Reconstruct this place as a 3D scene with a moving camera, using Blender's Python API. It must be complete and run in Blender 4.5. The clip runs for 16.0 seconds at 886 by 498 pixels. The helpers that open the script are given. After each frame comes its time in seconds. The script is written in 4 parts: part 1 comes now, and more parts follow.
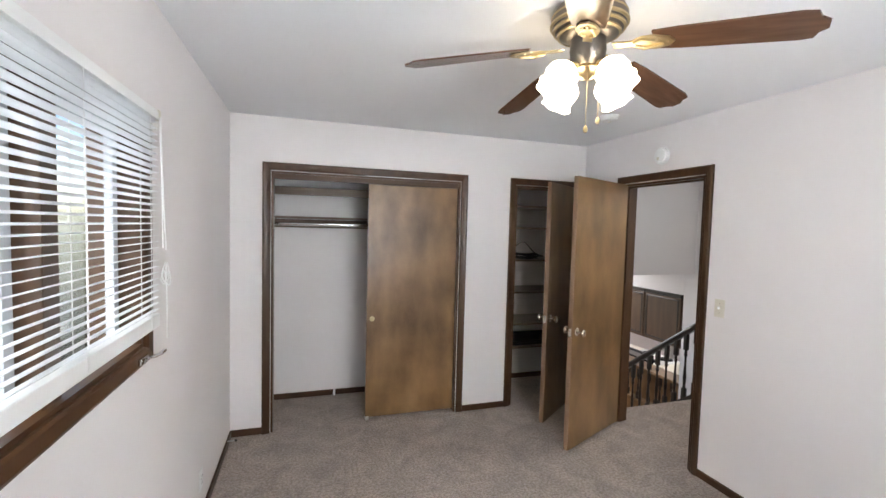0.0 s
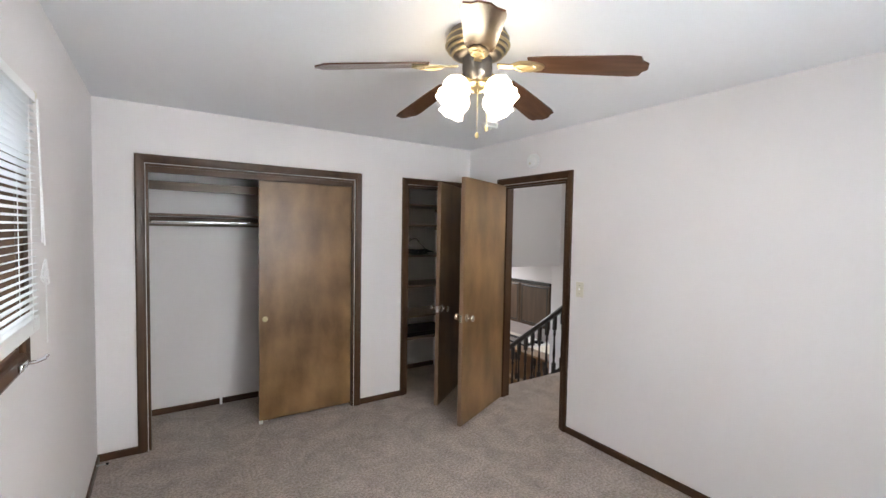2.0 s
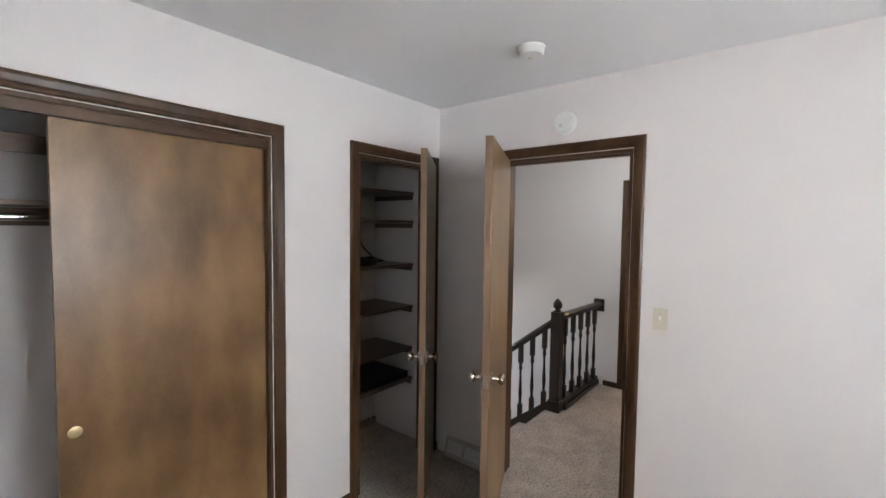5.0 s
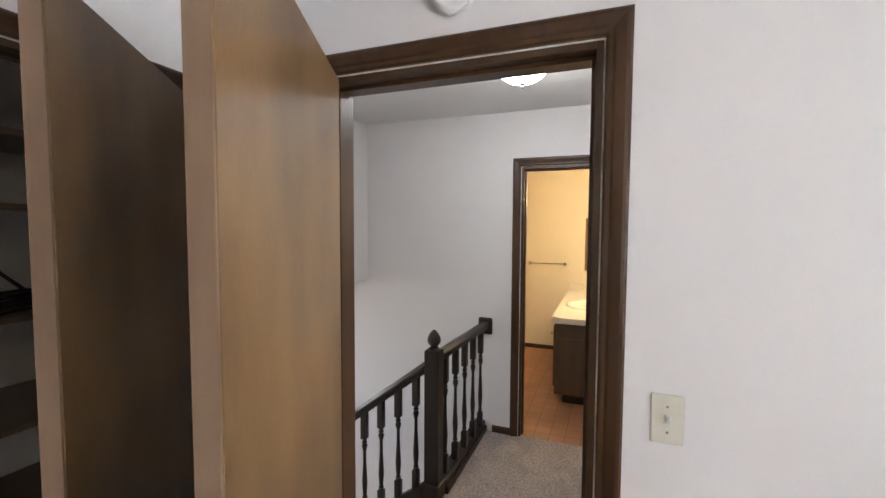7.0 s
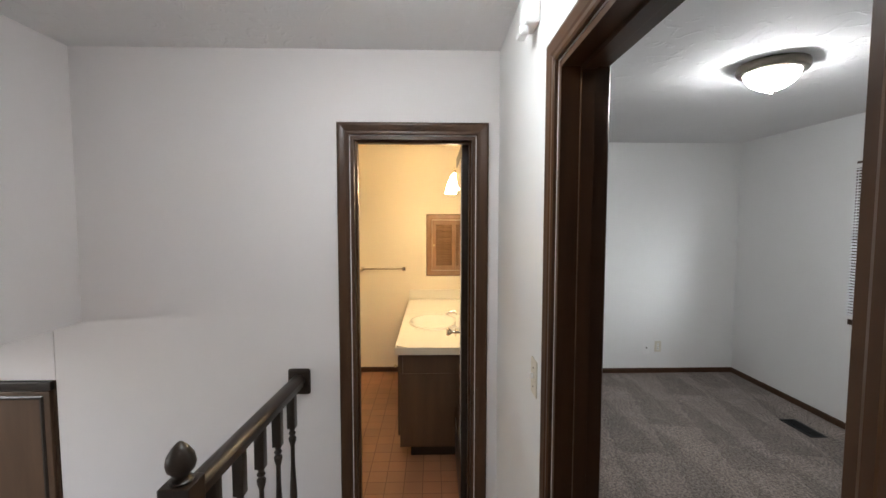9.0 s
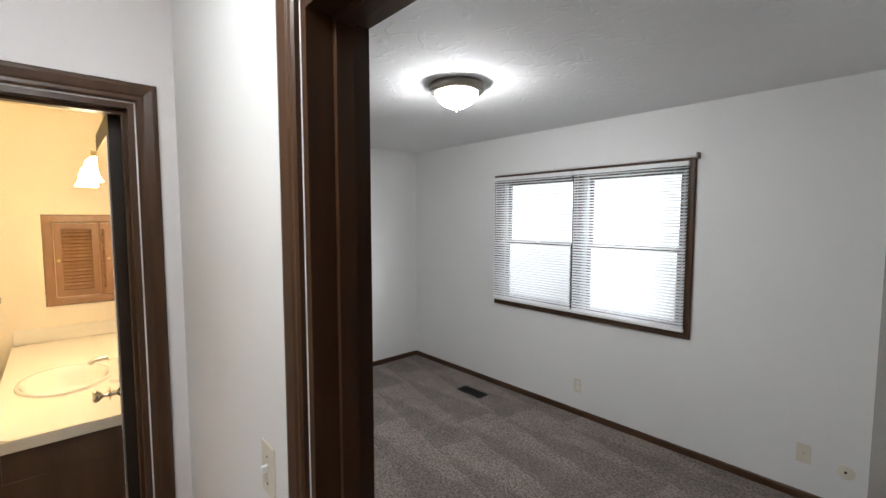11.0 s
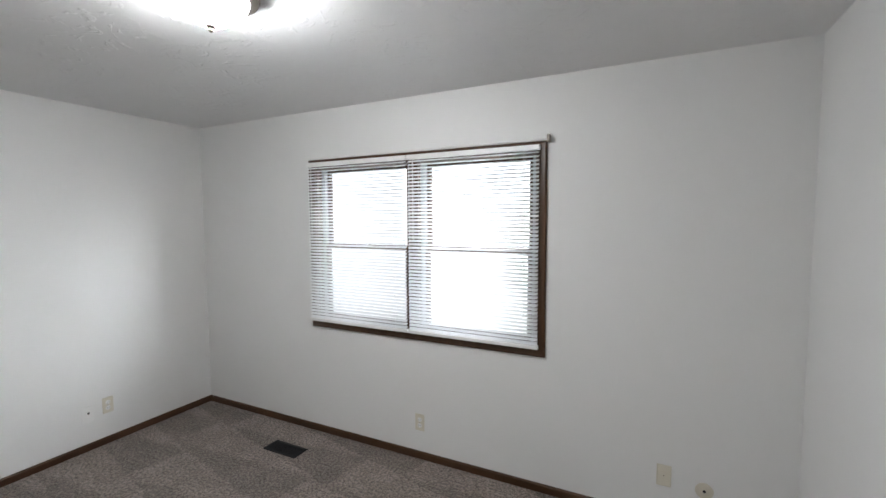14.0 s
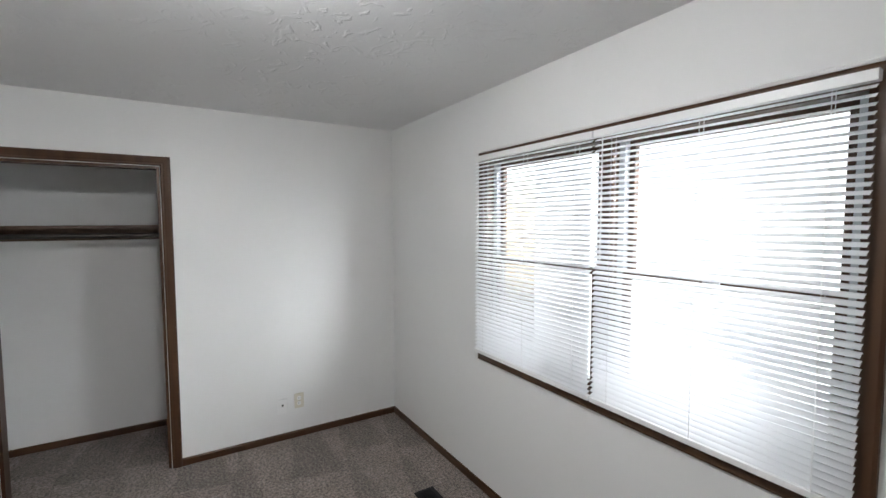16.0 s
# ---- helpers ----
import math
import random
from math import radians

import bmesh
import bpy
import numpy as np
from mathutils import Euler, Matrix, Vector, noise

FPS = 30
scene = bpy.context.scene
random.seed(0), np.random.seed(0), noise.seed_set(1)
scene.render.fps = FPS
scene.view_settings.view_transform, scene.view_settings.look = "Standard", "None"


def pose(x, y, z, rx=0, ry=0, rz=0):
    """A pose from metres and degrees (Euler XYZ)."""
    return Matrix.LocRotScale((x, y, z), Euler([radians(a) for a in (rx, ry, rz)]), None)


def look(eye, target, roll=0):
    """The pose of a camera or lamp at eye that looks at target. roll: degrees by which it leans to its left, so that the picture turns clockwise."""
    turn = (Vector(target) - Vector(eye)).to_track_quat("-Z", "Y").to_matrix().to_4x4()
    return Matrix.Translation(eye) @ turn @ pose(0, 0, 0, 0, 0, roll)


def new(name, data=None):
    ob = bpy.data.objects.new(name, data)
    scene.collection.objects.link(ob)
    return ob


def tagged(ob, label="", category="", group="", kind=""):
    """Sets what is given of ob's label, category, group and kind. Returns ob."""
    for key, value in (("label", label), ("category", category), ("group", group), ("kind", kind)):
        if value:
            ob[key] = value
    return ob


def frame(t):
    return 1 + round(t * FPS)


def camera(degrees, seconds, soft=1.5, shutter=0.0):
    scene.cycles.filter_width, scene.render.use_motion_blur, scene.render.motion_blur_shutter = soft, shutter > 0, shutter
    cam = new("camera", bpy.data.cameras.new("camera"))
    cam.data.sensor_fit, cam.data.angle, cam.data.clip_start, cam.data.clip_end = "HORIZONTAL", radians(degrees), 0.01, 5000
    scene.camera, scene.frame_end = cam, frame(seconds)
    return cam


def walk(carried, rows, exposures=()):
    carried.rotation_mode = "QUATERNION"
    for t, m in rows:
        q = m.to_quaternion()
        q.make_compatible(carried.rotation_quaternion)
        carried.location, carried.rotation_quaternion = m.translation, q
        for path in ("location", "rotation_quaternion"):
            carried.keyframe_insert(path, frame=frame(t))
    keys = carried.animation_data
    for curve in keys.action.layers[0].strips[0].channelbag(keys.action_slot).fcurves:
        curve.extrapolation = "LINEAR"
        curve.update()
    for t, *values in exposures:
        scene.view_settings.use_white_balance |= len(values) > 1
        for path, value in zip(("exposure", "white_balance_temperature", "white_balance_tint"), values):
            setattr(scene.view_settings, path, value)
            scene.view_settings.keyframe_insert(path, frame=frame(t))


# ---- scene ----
cam = camera(92.0, 16.0)
PATH = [
    (0, (0.064, 0.299, 1.645), (0.677, 2.2, 1.54), 1.5),
    (0.5, (0.01, 0.17, 1.614), (0.802, 2.005, 1.528), 1.3),
    (1, (-0.035, 0.091, 1.636), (0.906, 1.853, 1.537), 1.2),
    (1.5, (-0.115, 0.091, 1.626), (0.939, 1.788, 1.532), 1.2),
    (2, (-0.092, 0.183, 1.608), (1.006, 1.853, 1.519), 1.0),
    (2.5, (-0.059, 0.438, 1.609), (1.044, 2.103, 1.521), 1.0),
    (3, (-0.024, 0.737, 1.635), (1.094, 2.392, 1.53), 1.0),
    (5.3, (0.397, 1.968, 1.608), (2.028, 3.121, 1.505), 0.8),
    (5.5, (0.519, 2.02, 1.602), (2.196, 3.104, 1.498), 0.9),
    (6, (0.86, 2.161, 1.59), (2.626, 3.094, 1.486), 0.8),
    (6.5, (1.197, 2.32, 1.578), (3.011, 3.156, 1.475), 0.7),
    (7, (1.532, 2.486, 1.606), (3.393, 3.209, 1.493), 0.3),
    (7.5, (1.885, 2.589, 1.583), (3.792, 3.184, 1.476), 0.4),
    (8, (2.212, 2.676, 1.605), (4.157, 3.122, 1.482), 0.2),
    (8.2, (2.304, 2.706, 1.611), (4.265, 3.072, 1.484), 0.3),
    (10.3, (2.91, 2.694, 1.632), (4.687, 1.786, 1.5), 0.1),
    (10.5, (2.941, 2.708, 1.628), (4.644, 1.669, 1.497), 0.4),
    (11, (3.014, 2.696, 1.672), (4.491, 1.354, 1.528), -0.0),
    (11.5, (3.082, 2.686, 1.683), (4.283, 1.094, 1.532), -0.0),
    (12, (3.124, 2.588, 1.703), (4.149, 0.878, 1.543), -0.4),
    (12.5, (3.166, 2.423, 1.674), (4.128, 0.675, 1.526), -0.1),
    (13, (3.295, 2.271, 1.662), (4.182, 0.485, 1.516), -0.2),
    (13.5, (3.378, 2.124, 1.657), (4.259, 0.334, 1.516), -0.2),
    (14, (3.465, 1.936, 1.646), (4.349, 0.147, 1.503), -0.3),
    (14.5, (3.503, 1.719, 1.67), (4.485, -0.017, 1.52), -0.2),
    (15, (3.543, 1.502, 1.662), (4.777, -0.066, 1.531), -0.2),
    (15.5, (3.611, 1.252, 1.671), (5.11, -0.066, 1.544), 0.0),
    (16, (3.69, 1.02, 1.674), (5.39, -0.02, 1.546), -0.1),
]
walk(cam, [(t, look(eye, target, roll)) for t, eye, target, roll in PATH], exposures=[(0.0, 1.1), (1.0, 1.02), (3.0, 1.02), (5.5, 1.08), (7.0, 1.17), (8.0, 1.2), (10.5, 1.28), (11.5, 1.4), (12.0, 1.47), (12.7, 1.52), (16.0, 1.54)])

# ---- world and light ----
world = bpy.data.worlds.new("sky")
scene.world = world
world.use_nodes = True
wn = world.node_tree
sky = wn.nodes.new("ShaderNodeTexSky")
sky.sky_type, sky.sun_disc = "NISHITA", False
sky.sun_elevation, sky.sun_rotation = radians(40), radians(150)
wn.links.new(sky.outputs[0], wn.nodes["Background"].inputs[0])
wn.nodes["Background"].inputs[1].default_value = 0.12
sun_data = bpy.data.lights.new("sun", "SUN")
sun_data.energy, sun_data.angle, sun_data.color = 0.8, radians(12), (1.0, 0.95, 0.88)
sun = new("sun", sun_data)
sun.matrix_world = look((0, -6, 8), (2, 0, 0))
DAY_1, DAY_2, DAY_3 = 3.2, 0.42, 12.5          # glow of the bright distance outside the windows
FAN_GLOW, HALL_GLOW, ROOM_GLOW, BATH_GLOW, KITCHEN_GLOW = 4.8, 28.0, 56.0, 28.0, 9.5

H = 2.44


# ---- materials ----
def node_mat(name):
    m = bpy.data.materials.new(name)
    m.use_nodes = True
    nt = m.node_tree
    return m, nt, nt.nodes["Principled BSDF"]


def blend(nt, a, b, span):
    """A smooth mix of two colours over a span of a value: its input and output sockets."""
    mr = nt.nodes.new("ShaderNodeMapRange")
    mr.inputs["From Min"].default_value, mr.inputs["From Max"].default_value = span
    mx = nt.nodes.new("ShaderNodeMixRGB")
    mx.inputs[1].default_value, mx.inputs[2].default_value = (*a, 1), (*b, 1)
    nt.links.new(mr.outputs[0], mx.inputs[0])
    return mr.inputs["Value"], mx.outputs[0]


def surface(name, a, b, rough=0.5, metal=0.0, scale=4.0, fine=120.0, bump=0.1, dist=0.002, stretch=(1, 1, 1), rough_var=0.1, spec=0.5, detail=3.0, span=(0.2, 0.8), fine_share=0.1):
    """Two colours mixed by a broad noise, with a fine noise for grain and relief."""
    m, nt, p = node_mat(name)
    tc = nt.nodes.new("ShaderNodeTexCoord")
    mp = nt.nodes.new("ShaderNodeMapping")
    mp.inputs["Scale"].default_value = stretch
    nt.links.new(tc.outputs["Object"], mp.inputs["Vector"])
    n1 = nt.nodes.new("ShaderNodeTexNoise")
    n1.inputs["Scale"].default_value, n1.inputs["Detail"].default_value = scale, detail
    n2 = nt.nodes.new("ShaderNodeTexNoise")
    n2.inputs["Scale"].default_value, n2.inputs["Detail"].default_value = fine, 3.0
    for n in (n1, n2):
        nt.links.new(mp.outputs[0], n.inputs["Vector"])
    ramp = blend(nt, a, b, span)
    add = nt.nodes.new("ShaderNodeMath")
    add.operation = "MULTIPLY_ADD"
    add.inputs[1].default_value, add.inputs[2].default_value = fine_share, 0.0
    nt.links.new(n2.outputs["Fac"], add.inputs[0])
    add2 = nt.nodes.new("ShaderNodeMath")
    add2.operation = "MULTIPLY_ADD"
    add2.inputs[1].default_value = 1 - fine_share
    nt.links.new(n1.outputs["Fac"], add2.inputs[0])
    nt.links.new(add.outputs[0], add2.inputs[2])
    nt.links.new(add2.outputs[0], ramp[0])
    nt.links.new(ramp[1], p.inputs["Base Color"])
    bp = nt.nodes.new("ShaderNodeBump")
    bp.inputs["Strength"].default_value, bp.inputs["Distance"].default_value = bump, dist
    nt.links.new(n2.outputs["Fac"], bp.inputs["Height"])
    nt.links.new(bp.outputs[0], p.inputs["Normal"])
    rr = nt.nodes.new("ShaderNodeMapRange")
    low, high = max(rough - rough_var, 0.02), min(rough + rough_var, 1)
    if low < 0.285 < high:
        low, high = (0.29, high) if rough >= 0.275 else (low, 0.255)
    rr.inputs["To Min"].default_value, rr.inputs["To Max"].default_value = low, high
    nt.links.new(n1.outputs["Fac"], rr.inputs["Value"])
    nt.links.new(rr.outputs[0], p.inputs["Roughness"])
    p.inputs["Metallic"].default_value = metal
    p.inputs["Specular IOR Level"].default_value = spec
    return m


def glow(name, color, strength):
    m, nt, p = node_mat(name)
    p.inputs["Base Color"].default_value = (0.9, 0.9, 0.88, 1)
    p.inputs["Emission Color"].default_value = (*color, 1)
    p.inputs["Emission Strength"].default_value = strength
    p.inputs["Roughness"].default_value = 0.3
    return m


def trowelled_ceiling(name):
    """White ceiling with patches of trowelled texture."""
    m = surface(name, (0.74, 0.74, 0.74), (0.80, 0.80, 0.80), rough=0.8, scale=1.5, fine=60, bump=0.12, dist=0.004)
    nt = m.node_tree
    p = nt.nodes["Principled BSDF"]
    tc = nt.nodes.new("ShaderNodeTexCoord")
    warp = nt.nodes.new("ShaderNodeTexNoise")
    warp.inputs["Scale"].default_value = 5.0
    mix = nt.nodes.new("ShaderNodeMixRGB")
    mix.inputs[0].default_value = 0.12
    nt.links.new(tc.outputs["Object"], warp.inputs["Vector"])
    nt.links.new(tc.outputs["Object"], mix.inputs[1])
    nt.links.new(warp.outputs["Color"], mix.inputs[2])
    vo = nt.nodes.new("ShaderNodeTexNoise")
    vo.inputs["Scale"].default_value, vo.inputs["Detail"].default_value, vo.inputs["Distortion"].default_value = 8.0, 5.0, 2.2
    nt.links.new(mix.outputs[0], vo.inputs["Vector"])
    rp = nt.nodes.new("ShaderNodeValToRGB")
    rp.color_ramp.elements[0].position, rp.color_ramp.elements[1].position = 0.56, 0.66
    nt.links.new(vo.outputs["Fac"], rp.inputs[0])
    old = p.inputs["Normal"].links[0].from_node
    bp = nt.nodes.new("ShaderNodeBump")
    bp.inputs["Strength"].default_value, bp.inputs["Distance"].default_value = 0.42, 0.007
    nt.links.new(rp.outputs[0], bp.inputs["Height"])
    nt.links.new(old.outputs[0], bp.inputs["Normal"])
    nt.links.new(bp.outputs[0], p.inputs["Normal"])
    return m


def carpet_mat(name, a, b, swath=(0, 0, 0), amount=0.0):
    """Cut-pile carpet: speckled tufts, brushed swaths."""
    m, nt, p = node_mat(name)
    tc = nt.nodes.new("ShaderNodeTexCoord")
    tuft = nt.nodes.new("ShaderNodeTexNoise")
    tuft.inputs["Scale"].default_value, tuft.inputs["Detail"].default_value, tuft.inputs["Roughness"].default_value = 62.0, 6.0, 0.68
    big = nt.nodes.new("ShaderNodeTexNoise")
    big.inputs["Scale"].default_value, big.inputs["Detail"].default_value, big.inputs["Distortion"].default_value = 5.5, 6.0, 0.8
    mp = nt.nodes.new("ShaderNodeMapping")
    mp.inputs["Rotation"].default_value = (0, 0, radians(swath[2]))
    nt.links.new(tc.outputs["Object"], mp.inputs[0])
    fray = nt.nodes.new("ShaderNodeTexNoise")
    fray.inputs["Scale"].default_value, fray.inputs["Detail"].default_value = 9.0, 6.0
    nt.links.new(tc.outputs["Object"], fray.inputs["Vector"])
    fmix = nt.nodes.new("ShaderNodeMixRGB")
    fmix.blend_type = "LINEAR_LIGHT"
    fmix.inputs[0].default_value = 0.05
    nt.links.new(mp.outputs[0], fmix.inputs[1])
    nt.links.new(fray.outputs["Color"], fmix.inputs[2])
    xyz = nt.nodes.new("ShaderNodeSeparateXYZ")
    nt.links.new(fmix.outputs[0], xyz.inputs[0])

    def calc(op, a, b):
        n = nt.nodes.new("ShaderNodeMath")
        n.operation = op
        for k, v in enumerate((a, b)):
            if isinstance(v, (int, float)):
                n.inputs[k].default_value = v
            else:
                nt.links.new(v, n.inputs[k])
        return n.outputs[0]
    # wedge-shaped strokes of the vacuum cleaner, row by row
    rows = calc("DIVIDE", xyz.outputs["Y"], 0.36)
    rnd_row = nt.nodes.new("ShaderNodeTexWhiteNoise")
    rnd_row.noise_dimensions = "1D"
    nt.links.new(calc("FLOOR", rows, 0.0), rnd_row.inputs["W"])
    along = calc("FRACT", calc("ADD", calc("DIVIDE", xyz.outputs["X"], 1.25), rnd_row.outputs["Value"]), 0.0)
    wedge = calc("SUBTRACT", along, calc("FRACT", rows, 0.0))
    for n in (tuft, big):
        nt.links.new(tc.outputs["Object"], n.inputs["Vector"])
    r1 = blend(nt, a, b, (0.40, 0.60))
    nt.links.new(tuft.outputs["Fac"], r1[0])
    r2 = nt.nodes.new("ShaderNodeMapRange")
    r2.inputs["From Min"].default_value, r2.inputs["From Max"].default_value = 0.35, 0.65
    r2.inputs["To Min"].default_value, r2.inputs["To Max"].default_value = 0.85, 1.13
    nt.links.new(big.outputs["Fac"], r2.inputs["Value"])
    r3 = nt.nodes.new("ShaderNodeMapRange")
    r3.inputs["From Min"].default_value, r3.inputs["From Max"].default_value = -0.06, 0.06
    r3.inputs["To Min"].default_value, r3.inputs["To Max"].default_value = 1 - amount, 1 + amount
    nt.links.new(wedge, r3.inputs["Value"])
    mul = nt.nodes.new("ShaderNodeMath")
    mul.operation = "MULTIPLY"
    nt.links.new(r2.outputs[0], mul.inputs[0])
    nt.links.new(r3.outputs[0], mul.inputs[1])
    vm = nt.nodes.new("ShaderNodeVectorMath")
    vm.operation = "SCALE"
    nt.links.new(r1[1], vm.inputs[0])
    nt.links.new(mul.outputs[0], vm.inputs["Scale"])
    nt.links.new(vm.outputs[0], p.inputs["Base Color"])
    bp = nt.nodes.new("ShaderNodeBump")
    bp.inputs["Strength"].default_value, bp.inputs["Distance"].default_value = 1.0, 0.02
    nt.links.new(tuft.outputs["Fac"], bp.inputs["Height"])
    nt.links.new(bp.outputs[0], p.inputs["Normal"])
    p.inputs["Roughness"].default_value = 1.0
    p.inputs["Specular IOR Level"].default_value = 0.1
    p.inputs["Sheen Weight"].default_value = 0.2
    return m


def parquet_vinyl(name):
    """Sheet vinyl printed as small wooden squares."""
    m = surface(name, (0.30, 0.15, 0.085), (0.42, 0.22, 0.13), rough=0.35, scale=3, fine=60, bump=0.05, stretch=(1, 1, 1))
    nt = m.node_tree
    p = nt.nodes["Principled BSDF"]
    tc = nt.nodes.new("ShaderNodeTexCoord")
    ch = nt.nodes.new("ShaderNodeTexBrick")
    ch.offset = 0.0
    ch.inputs["Scale"].default_value = 1.0
    ch.inputs["Brick Width"].default_value, ch.inputs["Row Height"].default_value = 0.115, 0.115
    ch.inputs["Mortar Size"].default_value = 0.003
    ch.inputs["Color1"].default_value, ch.inputs["Color2"].default_value = (0.9, 0.9, 0.9, 1), (1.1, 1.05, 1.0, 1)
    ch.inputs["Mortar"].default_value = (0.6, 0.55, 0.5, 1)
    nt.links.new(tc.outputs["Object"], ch.inputs["Vector"])
    old = p.inputs["Base Color"].links[0].from_node
    mix = nt.nodes.new("ShaderNodeMixRGB")
    mix.blend_type = "MULTIPLY"
    mix.inputs[0].default_value = 1.0
    nt.links.new(old.outputs[0], mix.inputs[1])
    nt.links.new(ch.outputs["Color"], mix.inputs[2])
    nt.links.new(mix.outputs[0], p.inputs["Base Color"])
    return m


WALL = surface("wall_paint", (0.725, 0.69, 0.682), (0.775, 0.74, 0.732), rough=0.6, scale=1.2, fine=180, bump=0.06, dist=0.001)
WALL_2 = surface("wall_paint_bedroom", (0.74, 0.74, 0.73), (0.79, 0.79, 0.78), rough=0.55, scale=1.2, fine=180, bump=0.06, dist=0.001)
BATH_PAINT = surface("cream_paint", (0.74, 0.66, 0.50), (0.79, 0.71, 0.55), rough=0.5, scale=1.2, fine=180, bump=0.06, dist=0.001)
CEIL = surface("ceiling_paint", (0.82, 0.825, 0.84), (0.85, 0.855, 0.87), rough=0.85, scale=1.0, fine=90, bump=0.1, dist=0.002)
CEIL_T = trowelled_ceiling("trowelled_ceiling")
CARPET = carpet_mat("beige_carpet", (0.30, 0.243, 0.208), (0.535, 0.445, 0.388), (0, 0, 20), 0.0)
CARPET_2 = carpet_mat("taupe_carpet", (0.10, 0.079, 0.067), (0.335, 0.274, 0.236), (0, 0, 12), 0.15)
VINYL = parquet_vinyl("parquet_vinyl")
WOOD_V = surface("stained_trim_upright", (0.032, 0.013, 0.0055), (0.088, 0.041, 0.017), rough=0.34, spec=0.4, scale=3.0, fine=30, bump=0.08, stretch=(6, 6, 0.7), detail=3.0, span=(0.15, 0.85))
WOOD_H = surface("stained_trim_level", (0.032, 0.013, 0.0055), (0.088, 0.041, 0.017), rough=0.34, spec=0.4, scale=3.0, fine=30, bump=0.08, stretch=(0.9, 0.9, 6), detail=3.0, span=(0.15, 0.85))
DOOR_WOOD = surface("door_veneer", (0.085, 0.042, 0.015), (0.285, 0.162, 0.070), rough=0.33, scale=2.1, fine=60, bump=0.03, stretch=(1.9, 1.9, 0.95), rough_var=0.06, detail=7.0, span=(0.30, 0.70), fine_share=0.10)
DOOR_DARK = surface("dark_door_veneer", (0.055, 0.038, 0.026), (0.11, 0.077, 0.052), rough=0.225, scale=2.4, fine=45, bump=0.01, stretch=(2.2, 2.2, 0.8), rough_var=0.02, detail=3.0, span=(0.15, 0.85))
DOOR_EDGE = surface("door_edge_wood", (0.17, 0.10, 0.06), (0.25, 0.16, 0.10), rough=0.5, scale=3, fine=50, bump=0.08, stretch=(6, 6, 0.6))
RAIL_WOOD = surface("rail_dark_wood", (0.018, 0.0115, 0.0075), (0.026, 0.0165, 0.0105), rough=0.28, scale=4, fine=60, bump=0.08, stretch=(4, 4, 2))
CAB_WOOD = surface("cabinet_wood", (0.060, 0.033, 0.018), (0.115, 0.066, 0.036), rough=0.38, scale=3, fine=40, bump=0.06, stretch=(5, 5, 0.7))
SHELF_WOOD = surface("shelf_wood", (0.09, 0.058, 0.038), (0.165, 0.108, 0.072), rough=0.4, scale=3, fine=40, bump=0.06, stretch=(0.8, 6, 6))
LOUVRE_WOOD = surface("louvre_wood", (0.20, 0.105, 0.05), (0.30, 0.17, 0.09), rough=0.4, scale=3, fine=40, bump=0.06, stretch=(5, 5, 1))
BLADE_WOOD = surface("blade_wood", (0.06, 0.026, 0.014), (0.13, 0.064, 0.036), rough=0.22, scale=5, fine=50, bump=0.05, stretch=(1, 8, 8))
BRASS = surface("antique_brass", (0.42, 0.33, 0.18), (0.60, 0.50, 0.31), rough=0.28, metal=1.0, scale=6, fine=80, bump=0.03)
PEWTER = surface("antique_pewter", (0.16, 0.14, 0.12), (0.22, 0.195, 0.165), rough=0.32, metal=1.0, scale=8, fine=80, bump=0.03)
NICKEL = surface("satin_nickel", (0.62, 0.58, 0.52), (0.74, 0.70, 0.64), rough=0.22, metal=1.0, scale=8, fine=90, bump=0.02)
STEEL = surface("brushed_steel", (0.5, 0.5, 0.5), (0.6, 0.6, 0.6), rough=0.32, metal=1.0, scale=6, fine=90, bump=0.03)
BRONZE = surface("dark_bronze", (0.05, 0.045, 0.042), (0.09, 0.082, 0.075), rough=0.45, metal=0.6, scale=8, fine=90, bump=0.03)
BLACK = surface("black_plastic", (0.006, 0.006, 0.007), (0.012, 0.012, 0.013), rough=0.5, spec=0.2, scale=8, fine=90, bump=0.03)
PLASTIC = surface("white_plastic", (0.76, 0.76, 0.75), (0.82, 0.82, 0.81), rough=0.4, scale=6, fine=90, bump=0.02)
IVORY = surface("ivory_plastic", (0.62, 0.58, 0.48), (0.70, 0.66, 0.56), rough=0.4, scale=6, fine=90, bump=0.02)
LAMINATE = surface("cream_laminate", (0.70, 0.65, 0.54), (0.72, 0.67, 0.56), rough=0.35, scale=10, fine=150, bump=0.02)
CERAMIC = surface("cream_ceramic", (0.74, 0.70, 0.60), (0.80, 0.76, 0.67), rough=0.12, scale=4, fine=60, bump=0.01)
ENAMEL = surface("white_enamel", (0.78, 0.78, 0.77), (0.82, 0.82, 0.81), rough=0.15, scale=4, fine=60, bump=0.01)
VENT_GREY = surface("grey_register", (0.36, 0.34, 0.32), (0.46, 0.44, 0.42), rough=0.5, scale=6, fine=80, bump=0.03)
SASH_GREY = surface("grey_sash", (0.42, 0.44, 0.47), (0.52, 0.54, 0.57), rough=0.5, scale=5, fine=80, bump=0.03)
CHROME = surface("chrome", (0.75, 0.75, 0.77), (0.82, 0.82, 0.84), rough=0.12, metal=1.0, scale=5, fine=60, bump=0.01)
FAN_GLASS = glow("lit_fan_glass", (1.0, 0.84, 0.62), FAN_GLOW)
HALL_GLASS = glow("lit_hall_glass", (0.94, 0.98, 1.0), HALL_GLOW)
ROOM_GLASS = glow("lit_room_glass", (0.97, 0.98, 1.0), ROOM_GLOW)
